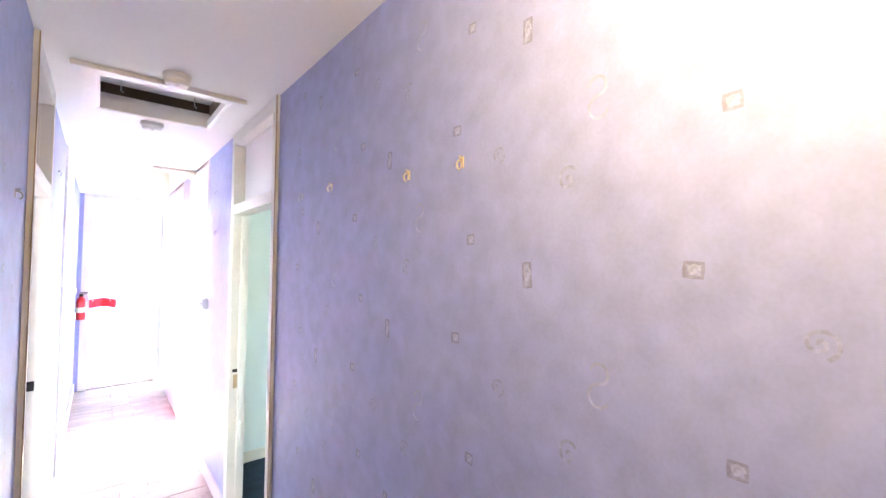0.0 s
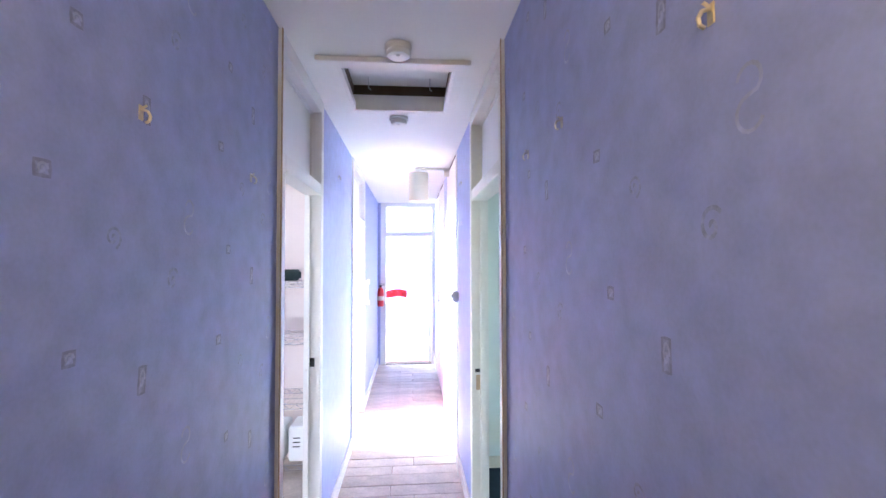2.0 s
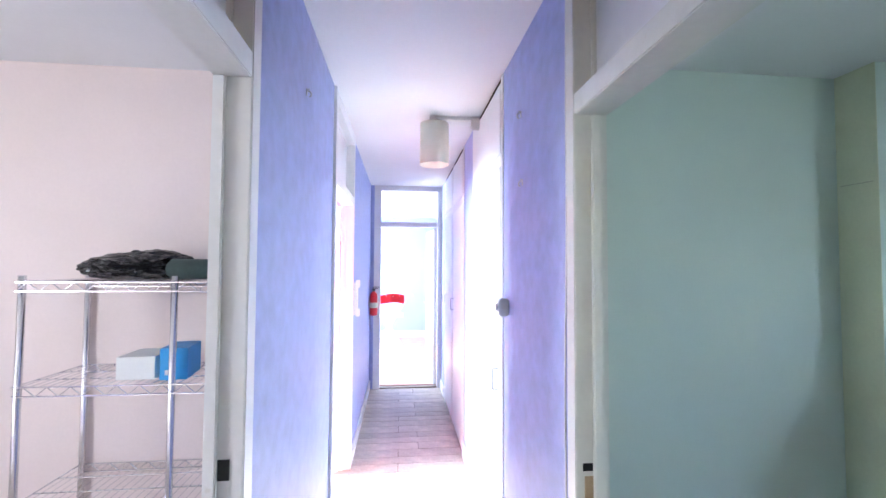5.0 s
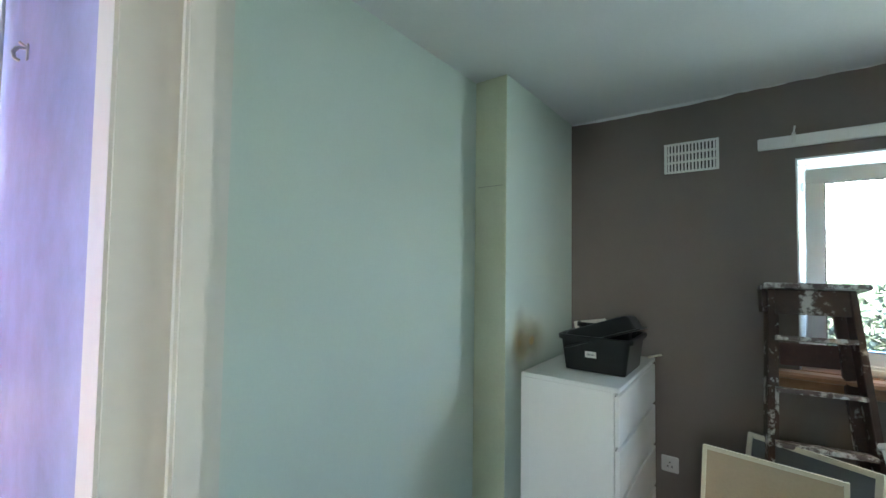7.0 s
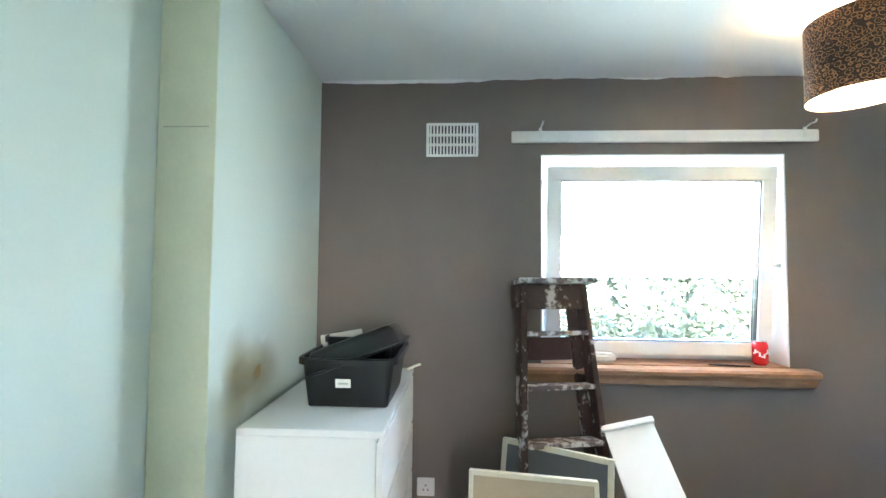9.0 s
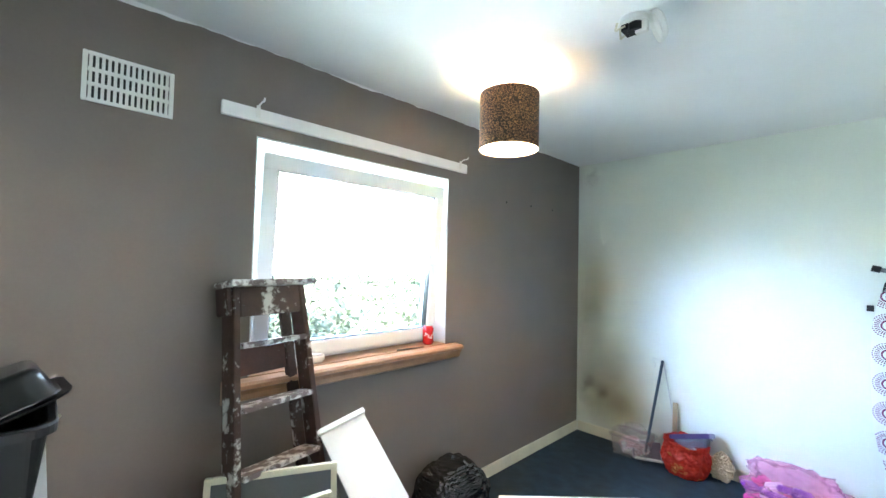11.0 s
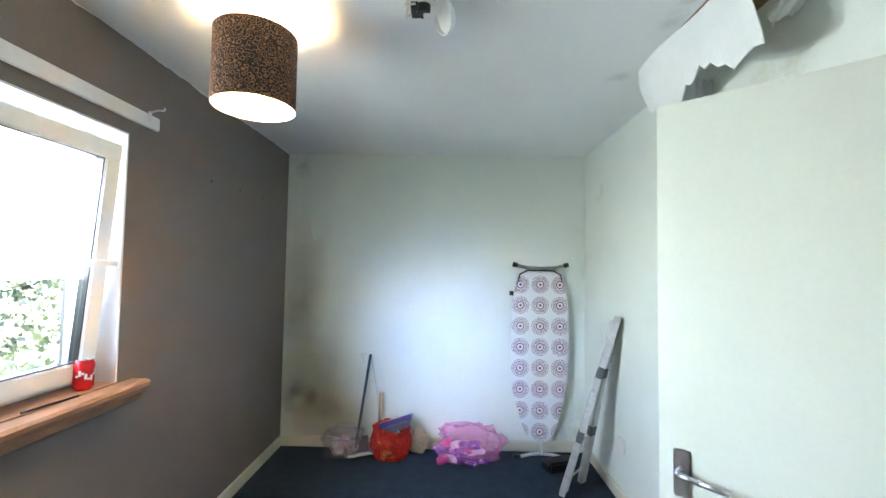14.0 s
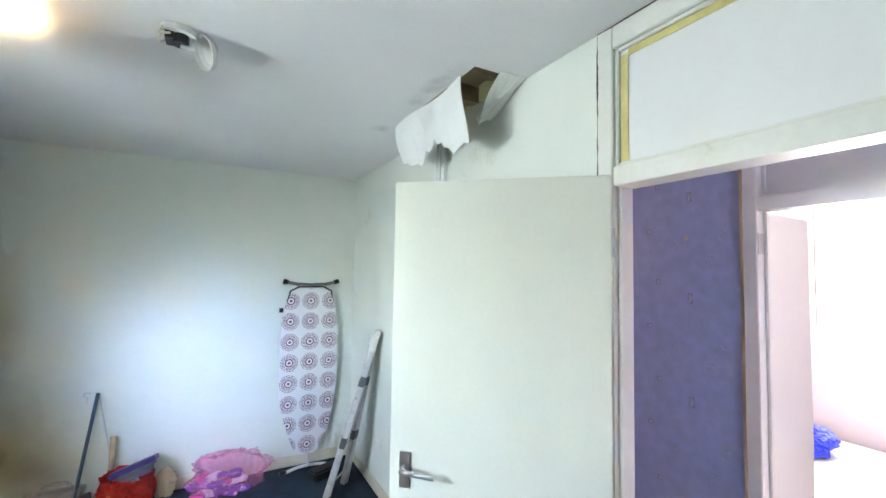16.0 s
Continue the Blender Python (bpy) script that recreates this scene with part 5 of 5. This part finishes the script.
bm = bmesh.new()
tube(bm, [(-0.195, 0.02, 1.495), (-0.12, 0.028, 1.478), (0, 0.03, 1.472), (0.12, 0.028, 1.478), (0.195, 0.02, 1.495)], 0.013, 12)
part("top_foot", bm, material("dark_painted_steel", (0.20, 0.20, 0.20), 0.35, 0.5, var=0.1), iron, "curved grey leg bar", smooth=True)
for s in (-1, 1):
    bm = bmesh.new()
    rod(bm, (s * 0.185, 0.0205, 1.493), (s * 0.222, 0.018, 1.503), 0.019, seg=16)
    part("rubber_foot", bm, BLACKPLASTIC, iron, "black rubber end cap", smooth=True)
bm = bmesh.new()
rod(bm, (0, 0.03, 0.11), (0, 0.07, 0.03), 0.014)
tube(bm, [(-0.17, 0.09, 0.014), (-0.08, 0.075, 0.028), (0, 0.07, 0.032), (0.08, 0.075, 0.028), (0.17, 0.09, 0.014)], 0.012, 12)
part("bottom_foot", bm, GREYPLASTIC, iron, "grey steel T foot", smooth=True)
for s in (-1, 1):
    bm = bmesh.new()
    rod(bm, (s * 0.165, 0.088, 0.016), (s * 0.215, 0.095, 0.016), 0.016, seg=14)
    part("rubber_foot", bm, BLACKPLASTIC, iron, "black rubber end cap", smooth=True)
bm = bmesh.new()
box(bm, 0.215, 0.245, 0.0, 0.02, 1.25, 1.285)
part("catch", bm, BLACKPLASTIC, iron, "black catch lever")

cs = thing("iron_case", "low black plastic case beside the ironing board", "case", pose(1.27, RS + 0.29, 0, 0, 0, 20))
one_box("shell", BLACKPLASTIC, cs, (-0.10, 0.13, -0.06, 0.06, 0.001, 0.075), bevel=0.015)
one_box("trim", PURPLE, cs, (-0.08, 0.11, -0.064, -0.0605, 0.03, 0.045), bevel=0.001)


air = thing("folding_clothes_airer", "folded white and grey clothes airer leaning in the corner", "clothes airer", pose(0, 0, 0))
SLAT = material("worn_white_slat", (0.62, 0.61, 0.60), 0.5, 0.2, var=0.25, scale=10, fine=60, bump=0.1, spots=(0.30, 0.28, 0.28), spot_scale=5, spot_at=0.6)
for k, (fa, ta, wdt) in enumerate((((1.36, 0.36, 0.012), (1.035, 0.46, 1.17), 0.035), ((1.32, 0.30, 0.012), (1.045, 0.43, 1.14), 0.03), ((1.18, 0.19, 0.012), (1.03, 0.38, 1.13), 0.03), ((1.15, 0.12, 0.012), (1.028, 0.34, 1.08), 0.028))):
    a, b = Vector(fa), Vector(ta)
    d = b - a
    m = d.to_track_quat("Z", "Y").to_matrix().to_4x4()
    m.translation = a
    for s, (t0, t1, mt) in enumerate(((0.0, 0.30, SLAT), (0.302, 0.36, GREYBACK), (0.362, 0.66, SLAT), (0.662, 0.72, GREYBACK), (0.722, 1.0, SLAT))):
        one_box("slat", mt, air, (-wdt * 0.9, wdt * 0.9, -0.018, 0.018, t0 * d.length, t1 * d.length), m=m, bevel=0.003)
for t in (0.08, 0.3, 0.52, 0.74, 0.94):
    bm = bmesh.new()
    rod(bm, Vector((1.36, 0.36, 0.012)).lerp(Vector((1.035, 0.46, 1.17)), t), Vector((1.15, 0.12, 0.012)).lerp(Vector((1.028, 0.34, 1.08)), t), 0.007)
    part("bar", bm, STEEL, air, "grey steel bar", smooth=True)

sq = thing("bent_wall_hook", "small bent wire hook on the off-white wall", "hook", pose(2.80, RS, 0.72))
bm = bmesh.new()
tube(bm, [(-0.02, 0.004, 0.03), (0.01, 0.01, 0.035), (0.02, 0.012, 0.015), (-0.005, 0.014, 0.0), (0.0, 0.012, -0.04)], 0.003, 6)
part("wire", bm, STEEL, sq)

# ---- bedroom: things on the sill ----
can = thing("drinks_can", "red and white drinks can on the window sill", "can", pose(3.515, 1.515, 0.9737))
bm = bmesh.new()
rings = shell(bm, [(0.024, 0), (0.030, 0.008), (0.033, 0.014), (0.033, 0.098), (0.027, 0.110), (0.027, 0.114)], 28)
cap(bm, rings[0][::-1])
part("body", bm, CANRED, can, smooth=True)
bm = bmesh.new()
cap(bm, shell(bm, [(0.0265, 0.1145), (0.024, 0.110)], 28)[-1])
part("end", bm, CHROME, can, "bright aluminium can end")
bm = bmesh.new()
for i in range(9):
    a = math.radians(95 + i * 16)
    p = Vector((0.0332 * math.cos(a), 0.0332 * math.sin(a), 0.056 + 0.012 * math.sin(i * 1.1)))
    bmesh.ops.create_cube(bm, size=1, matrix=Matrix.Translation(p) @ pose(0, 0, 0, 0, 0, math.degrees(a)) @ Matrix.Diagonal((0.0008, 0.008, 0.020 if i % 2 else 0.008, 1)))
part("lettering", bm, WHITEPLASTIC, can, "white printed mark as plain bars")
wb = thing("soap_box", "small white plastic box on the window sill", "box", pose(3.515, 2.31, 0.9737))
one_box("box", WHITEPLASTIC, wb, (-0.03, 0.03, -0.09, 0.09, 0, 0.045), bevel=0.012)
pn = thing("pencil", "thin dark blue stick lying on the sill", "stick", pose(3.46, 1.70, 0.976, 0, 0, 80))
bm = bmesh.new()
rod(bm, (-0.09, 0, 0.004), (0.09, 0.008, 0.004), 0.004)
part("shaft", bm, BLACKPLASTIC, pn)

# ---- store room: wire shelving and what stands on it ----
shelf = thing("wire_shelving", "chrome wire shelving unit in the store room", "shelving", pose(-1.02, 3.80, 0))
SW, SD = 0.98, 0.36
for x in (0.012, 0.56, SW - 0.012):
    for y in (0.012, SD - 0.012):
        bm = bmesh.new()
        rod(bm, (x, y, 0.0), (x, y, 1.41), 0.0125)
        part("post", bm, CHROME, shelf, smooth=True)
SHELVES = (0.12, 0.54, 0.99, 1.385)
for z in SHELVES:
    bm = bmesh.new()
    for y in (0.0, SD):
        for dz in (0, -0.035):
            rod(bm, (0, y, z + dz), (SW, y, z + dz), 0.0035, seg=6)
        pts = [(i * SW / 24, y, z - (0.0 if i % 2 else 0.035)) for i in range(25)]
        tube(bm, pts, 0.002, 5)
    for x in (0.0, SW):
        rod(bm, (x, 0, z), (x, SD, z), 0.0035, seg=6)
    for i in range(1, 30):
        rod(bm, (i * SW / 30, 0, z + 0.003), (i * SW / 30, SD, z + 0.003), 0.0018, seg=5)
    for y in (0.12, 0.24):
        rod(bm, (0, y, z - 0.002), (SW, y, z - 0.002), 0.003, seg=6)
    part("wire_shelf", bm, CHROME, shelf)
tb = thing("rolled_mat", "dark green rolled bundle on the top shelf", "bundle", pose(-0.42, 3.88, SHELVES[3] + 0.006))
bm = bmesh.new()
rod(bm, (-0.10, 0, 0.045), (0.18, 0.02, 0.045), 0.043, 0.040, 20)
bmesh.ops.bevel(bm, geom=[e for e in bm.edges if len(e.link_faces) == 2 and e.calc_face_angle(0) > 1.0], offset=0.015, segments=3, affect="EDGES")
part("roll", bm, material("dark_green_cloth", (0.03, 0.05, 0.045), 0.8, var=0.3, scale=20, bump=0.3), tb, smooth=True)
bag("black_holdall", "black cloth bag flattened on the top shelf", (-0.68, 3.98, SHELVES[3] + 0.006), 0.25, 0.15, 0.07, BINBAG, 15, 0.25)
bx = thing("carton", "blue and white carton on the wire shelf", "carton", pose(-0.52, 3.835, SHELVES[2] + 0.006, 0, 0, 8), "shelf cartons")
one_box("box", BLUEBOX, bx, (0, 0.10, 0, 0.16, 0, 0.125), bevel=0.002)
one_box("print", PAPER, bx, (0.02, 0.05, -0.0012, -0.0004, 0.02, 0.04), "white printed panel")
bx = thing("carton", "plain white carton on the wire shelf", "carton", pose(-0.69, 3.85, SHELVES[2] + 0.006, 0, 0, 4), "shelf cartons")
one_box("box", PAPER, bx, (0, 0.14, 0, 0.18, 0, 0.09), bevel=0.002)
bx = thing("carton", "plain white carton at the shelf's end", "carton", pose(-0.19, 3.83, SHELVES[2] + 0.006, 0, 0, -4), "shelf cartons")
one_box("box", PAPER, bx, (0, 0.13, 0, 0.18, 0, 0.11), bevel=0.002)
for i in range(3):
    bx = thing("paper_pack", "white wrapped paper pack on the bottom shelf", "packet", pose(-0.46 + i * 0.16, 3.84, SHELVES[0] + 0.006, 0, 0, 3 * i - 3), "paper packs")
    one_box("pack", PAPER, bx, (0, 0.12, 0, 0.22, 0, 0.24), bevel=0.008)
    for k in range(3):
        one_box("print", BLACKPLASTIC, bx, (0.03, 0.08, -0.0012, -0.0004, 0.10 + k * 0.03, 0.108 + k * 0.03), "dark unreadable print line")
mat_ = thing("mattress", "white mattress lying on the store room floor", "mattress", pose(-2.65, 1.60, 0))
one_box("body", PAPER, mat_, (0, 1.5, 0, 0.8, 0.0, 0.22), bevel=0.03)
bl = bag("blue_bag", "bright blue bag lying on the white mattress", (-2.1, 1.80, 0.221), 0.2, 0.16, 0.12, BLUEBAG, 31, 0.3)
sdoor = thing("door_store", "white flush store room door folded back inside", "door", pose(-0.006, 2.40, 0, 0, 0, 100), kind="structure")
one_box("leaf", WHITEBOARD, sdoor, (0.004, 0.62, 0.0, 0.036, 0.012, 1.898), bevel=0.002, m=pose(0, 0, 0, 0, 0, 85))
cabt = thing("strip_light", "white strip light on the store room ceiling", "lamp", pose(-1.6, 2.1, H))
one_box("body", WHITEPLASTIC, cabt, (-0.03, 0.03, -0.5, 0.5, -0.05, -0.0005), bevel=0.004)
bm = bmesh.new()
rod(bm, (0, -0.47, -0.07), (0, 0.47, -0.07), 0.013)
part("tube", bm, WHITEPLASTIC, cabt, smooth=True)

# windows of the side rooms
for name, x, y0, y1 in (("window_store", -2.77, 1.65, 2.25), ("window_pink_room", -2.77, 4.45, 5.55), ("window_far_room", -1.57, 8.05, 9.15)):
    w = thing(name, "white framed side room window", "window", kind="structure")
    for d in ((x, x + 0.05, y0 + 0.001, y0 + 0.06, 0.751, 2.249), (x, x + 0.05, y1 - 0.06, y1 - 0.001, 0.751, 2.249), (x, x + 0.05, y0 + 0.061, y1 - 0.061, 0.751, 0.81), (x, x + 0.05, y0 + 0.061, y1 - 0.061, 2.19, 2.249), (x, x + 0.05, (y0 + y1) / 2 - 0.03, (y0 + y1) / 2 + 0.03, 0.811, 2.189)):
        one_box("window_frame", UPVC, w, d, bevel=0.004)

# far room: clothes airer with red cloth, socket, skirting
fa = thing("folding_clothes_airer", "open wire clothes airer with a red cloth", "clothes airer", pose(0.30, 8.6, 0))
for s in (-1, 1):
    bm = bmesh.new()
    tube(bm, [(-0.35, s * 0.28, 0.0), (0.25, s * 0.28, 0.98)], 0.005, 10)
    tube(bm, [(0.25, s * 0.26, 0.0), (-0.35, s * 0.26, 0.98)], 0.005, 10)
    part("leg", bm, WHITEPLASTIC, fa)
for i in range(8):
    bm = bmesh.new()
    rod(bm, (-0.38 + i * 0.1, -0.28, 0.98), (-0.38 + i * 0.1, 0.28, 0.98), 0.005)
    part("bar", bm, WHITEPLASTIC, fa)
cl = thing("red_cloth", "red cloth draped over the airer", "cloth", pose(0.22, 8.34, 0.9))
bm = bmesh.new()
g = [[bm.verts.new((-0.3 + i * 0.03, 0.02 * math.sin(i * 0.9) + 0.02 * j / 6, 0.10 - 0.022 * j - 0.02 * math.sin(i * 0.35))) for i in range(20)] for j in range(7)]
for j in range(6):
    for i in range(19):
        bm.faces.new((g[j][i], g[j][i + 1], g[j + 1][i + 1], g[j + 1][i]))
bmesh.ops.solidify(bm, geom=list(bm.faces), thickness=0.004)
part("cloth", bm, EXTRED, cl)
one_box("carpet", material("salmon_carpet", (0.62, 0.40, 0.34), 0.95, var=0.15, scale=8, fine=200, bump=0.4), thing("carpet_far_room", "salmon pink carpet in the far room", "carpet", kind="structure"), (-1.47, 2.87, 7.125, 10.38, 0.001, 0.009))
fs = thing("wall_socket", "double white wall socket on the blue wall", "socket", pose(0.42, 10.4, 0.45))
one_box("faceplate", WHITEPLASTIC, fs, (-0.073, 0.073, -0.012, -0.0005, -0.043, 0.043), bevel=0.003)
skirting("baseboard_far_room", [(-1.48, 2.88, 10.384, 10.3995)], GLOSS, "white far room skirting board", 0.14)

# doors of the side room and the far room, an entry phone, cracks and a blank plate
rdoor = thing("door_red_room", "white flush door standing open into the red room", "door", pose(-0.006, 5.108, 0), kind="structure")
one_box("leaf", WHITEBOARD, rdoor, (-0.76, -0.004, -0.038, 0.0, 0.012, 1.872), bevel=0.002)
for z in (0.22, 1.62):
    bm = bmesh.new()
    rod(bm, (0.0, -0.004, z), (0.0, -0.004, z + 0.09), 0.006)
    part("hinge", bm, STEEL, rdoor, "steel butt hinge")
fdoor = thing("door_far_room", "white flush door open against the far room's side", "door", pose(0.866, FAR + 0.092, 0, 0, 0, 4), kind="structure")
one_box("leaf", WHITEBOARD, fdoor, (-0.036, 0.0, 0.0, 0.70, 0.012, 1.895), bevel=0.002)
bm = bmesh.new()
rod(bm, (-0.036, 0.645, 0.95), (-0.075, 0.645, 0.95), 0.009)
tube(bm, [(-0.075, 0.645, 0.95), (-0.078, 0.60, 0.95), (-0.075, 0.54, 0.945)], 0.008, 10)
part("lever", bm, STEEL, fdoor, "steel lever handle", smooth=True)
phone = thing("entry_phone", "slim white entry phone handset on the hall wall", "entry phone", pose(W, 5.235, 1.07))
one_box("base", WHITEPLASTIC, phone, (0.0005, 0.022, -0.045, 0.045, 0.01, 0.25), bevel=0.006)
bm = bmesh.new()
box(bm, 0.023, 0.040, -0.022, 0.022, 0.0, 0.27)
for v in bm.verts:
    if v.co.x > 0.03:
        v.co.z = 0.135 + (v.co.z - 0.135) * 0.93
box(bm, 0.0225, 0.055, -0.024, 0.024, 0.0, 0.055)
box(bm, 0.0225, 0.055, -0.024, 0.024, 0.215, 0.27)
part("handset", bm, WHITEPLASTIC, phone, bevel=0.005)
plate = thing("blank_plate", "white blank socket plate low on the off-white wall", "socket", pose(RW, 0.438, 0.365))
one_box("faceplate", WHITEPLASTIC, plate, (0.0005, 0.010, -0.043, 0.043, -0.043, 0.043), bevel=0.003)
crack = thing("plaster_crack", "dark hairline cracks round the door frame", "crack", kind="stuff")
rc = random.Random(11)
for run in range(2):
    bm = bmesh.new()
    a, w = [], 0.002
    n = 40
    for i in range(n + 1):
        t = i / n
        w = min(0.004, max(0.0008, w + rc.uniform(-0.0011, 0.0011)))
        off = rc.uniform(-0.0012, 0.0012)
        if run == 0:
            p, q = (RW + 0.0012, 2.380 + off - w, 1.915 + t * 0.48), (RW + 0.0012, 2.380 + off + w, 1.915 + t * 0.48)
        else:
            p, q = (RW + 0.0052, 2.384 + t * 0.85, H - 0.003 + off * 0.3 - w), (RW + 0.0052, 2.384 + t * 0.85, H - 0.001)
        a.append((bm.verts.new(p), bm.verts.new(q)))
    for p, q in zip(a, a[1:]):
        bm.faces.new((p[0], q[0], q[1], p[1]))
    part("crack_line", bm, DARKWOOD, crack)

# ---- wallpaper motifs ----


def ribbon(points, width, closed=False):
    """Flat strip along points of a plane (y, z), 1 mm thick."""
    bm = bmesh.new()
    n = len(points)
    vs = []
    for i, (a, b) in enumerate(points):
        p, q = points[(i - 1) % n if closed or i else i], points[(i + 1) % n if closed or i < n - 1 else i]
        t = Vector((q[0] - p[0], q[1] - p[1])).normalized()
        o = Vector((-t.y, t.x)) * width / 2
        vs.append((bm.verts.new((0, a + o.x, b + o.y)), bm.verts.new((0, a - o.x, b - o.y))))
    for i in range(n if closed else n - 1):
        j = (i + 1) % n
        bm.faces.new((vs[i][0], vs[j][0], vs[j][1], vs[i][1]))
    return bm


def mesh_of(bm, name, mat):
    me = bpy.data.meshes.new(name)
    bm.to_mesh(me)
    bm.free()
    me.materials.append(mat)
    return me


def rect_points(w, h):
    return [(-w, -h), (0, -h), (w, -h), (w, 0), (w, h), (0, h), (-w, h), (-w, 0)]


def spiral(r, turns, n=22, squash=1.0):
    return [(r * (i / n) * math.cos(turns * 6.283 * i / n), squash * r * (i / n) * math.sin(turns * 6.283 * i / n)) for i in range(n + 1)]


MOTIF_FILL = material("wallpaper_motif_fill", (0.335, 0.375, 0.585), 0.5, var=0.4, scale=45, fine=220, bump=0.05)
LILAC_S = [(0.016 * math.cos(a), 0.018 + 0.018 * math.sin(a)) for a in [0.2 + i * 0.42 for i in range(10)]] + [(0.018 * math.cos(a), -0.018 + 0.020 * math.sin(a)) for a in [1.5 - i * 0.42 for i in range(11)]]


def framed_motif(w, h):
    """A mottled block with an uneven dark outline and a pale scroll in it."""
    bm = bmesh.new()
    bm.faces.new([bm.verts.new((0, a, b)) for a, b in ((-w, -h), (w, -h), (w, h), (-w, h))])
    me = mesh_of(bm, "motif", MOTIF_FILL)
    me.materials.append(MOTIF)
    me.materials.append(MOTIF_PALE)
    whole = bmesh.new()
    whole.from_mesh(me)
    for points, width, closed, slot, out in ((rect_points(w, h), 0.0055, True, 1, 0.0003), (spiral(min(w, h) * 0.85, 1.5, squash=h / w if h > w else 1), 0.004, False, 2, 0.0006)):
        line = ribbon(points, width, closed)
        extra = bpy.data.meshes.new("motif_line")
        line.to_mesh(extra)
        line.free()
        had = len(whole.verts)
        start = len(whole.faces)
        whole.from_mesh(extra)
        whole.faces.ensure_lookup_table()
        whole.verts.ensure_lookup_table()
        for f in whole.faces[start:]:
            f.material_index = slot
        for v in whole.verts[had:]:
            v.co.x -= out
        bpy.data.meshes.remove(extra)
    whole.to_mesh(me)
    whole.free()
    return me


MOTIFS = (
    (framed_motif(0.009, 0.024), 0.885, 1.574),
    (framed_motif(0.012, 0.010), 1.097, 1.42),
    (framed_motif(0.010, 0.010), 1.047, 1.65),
    (mesh_of(ribbon(spiral(0.020, 1.7), 0.005), "motif", MOTIF_FILL), 0.964, 1.336),
    (mesh_of(ribbon(spiral(0.021, 1.4, squash=1.2), 0.006), "motif", MOTIF_FILL), 0.793, 1.258),
    (mesh_of(ribbon(LILAC_S, 0.005), "motif", MOTIF_PALE), 0.733, 1.393),
)
# the paper repeats every 0.51 m along the wall, dropping 0.17 m, and every 0.493 m up it
for wall_name, x, sgn in (("wall_hall_east", E - 0.0008, 1), ("wall_hall_west", W + 0.0008, -1)):
    parent = bpy.data.objects[wall_name]
    for col in range(-5, 7):
        for rowz in range(-6, 7):
            for k, (me, my, mz) in enumerate(MOTIFS):
                yy = (my if sgn > 0 else 1.624 - (my - 0.885)) + col * 0.51
                zz = mz + rowz * 0.493 - sgn * col * 0.17 - (0.25 if sgn < 0 else 0)
                if not (-0.9 < yy < 2.33 and 0.14 < zz < H - 0.05):
                    continue
                ob = new("motif", me)
                ob.parent = parent
                ob.matrix_basis = pose(x, yy, zz, (k * 37 + col * 11 + rowz * 5) % 9 - 4) @ Matrix.Diagonal((sgn, sgn, 1, 1))

# ---- outdoors ----
bm = bmesh.new()
for x0, x1, y0, y1 in ((-400, 600, -500, 500),):
    vs = [bm.verts.new(p) for p in ((x0, y0, -0.7), (x1, y0, -0.7), (x1, y1, -0.7), (x0, y1, -0.7))]
    bm.faces.new(vs)
tagged(put("ground", bm, GRASS), "green lawn and open ground", "ground", kind="structure")


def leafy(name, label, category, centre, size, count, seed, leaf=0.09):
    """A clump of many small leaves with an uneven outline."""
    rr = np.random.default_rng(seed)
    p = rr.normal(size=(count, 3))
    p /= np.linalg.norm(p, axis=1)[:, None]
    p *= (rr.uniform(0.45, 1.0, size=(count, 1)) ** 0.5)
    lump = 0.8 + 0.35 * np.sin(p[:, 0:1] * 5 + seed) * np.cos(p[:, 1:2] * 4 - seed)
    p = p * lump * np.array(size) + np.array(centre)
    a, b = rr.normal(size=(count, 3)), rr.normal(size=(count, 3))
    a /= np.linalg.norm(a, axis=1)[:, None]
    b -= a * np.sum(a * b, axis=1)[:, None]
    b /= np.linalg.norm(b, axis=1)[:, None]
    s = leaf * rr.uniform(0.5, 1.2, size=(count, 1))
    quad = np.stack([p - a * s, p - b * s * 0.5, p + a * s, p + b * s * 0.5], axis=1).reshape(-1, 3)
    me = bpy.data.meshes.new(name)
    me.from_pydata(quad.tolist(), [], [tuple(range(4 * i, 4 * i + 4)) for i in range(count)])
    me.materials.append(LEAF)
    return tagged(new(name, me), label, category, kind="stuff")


leafy("hedge", "dense green hedge outside the window", "hedge", (9.5, 4.0, -0.1), (1.6, 8.5, 1.7), 20000, 1)
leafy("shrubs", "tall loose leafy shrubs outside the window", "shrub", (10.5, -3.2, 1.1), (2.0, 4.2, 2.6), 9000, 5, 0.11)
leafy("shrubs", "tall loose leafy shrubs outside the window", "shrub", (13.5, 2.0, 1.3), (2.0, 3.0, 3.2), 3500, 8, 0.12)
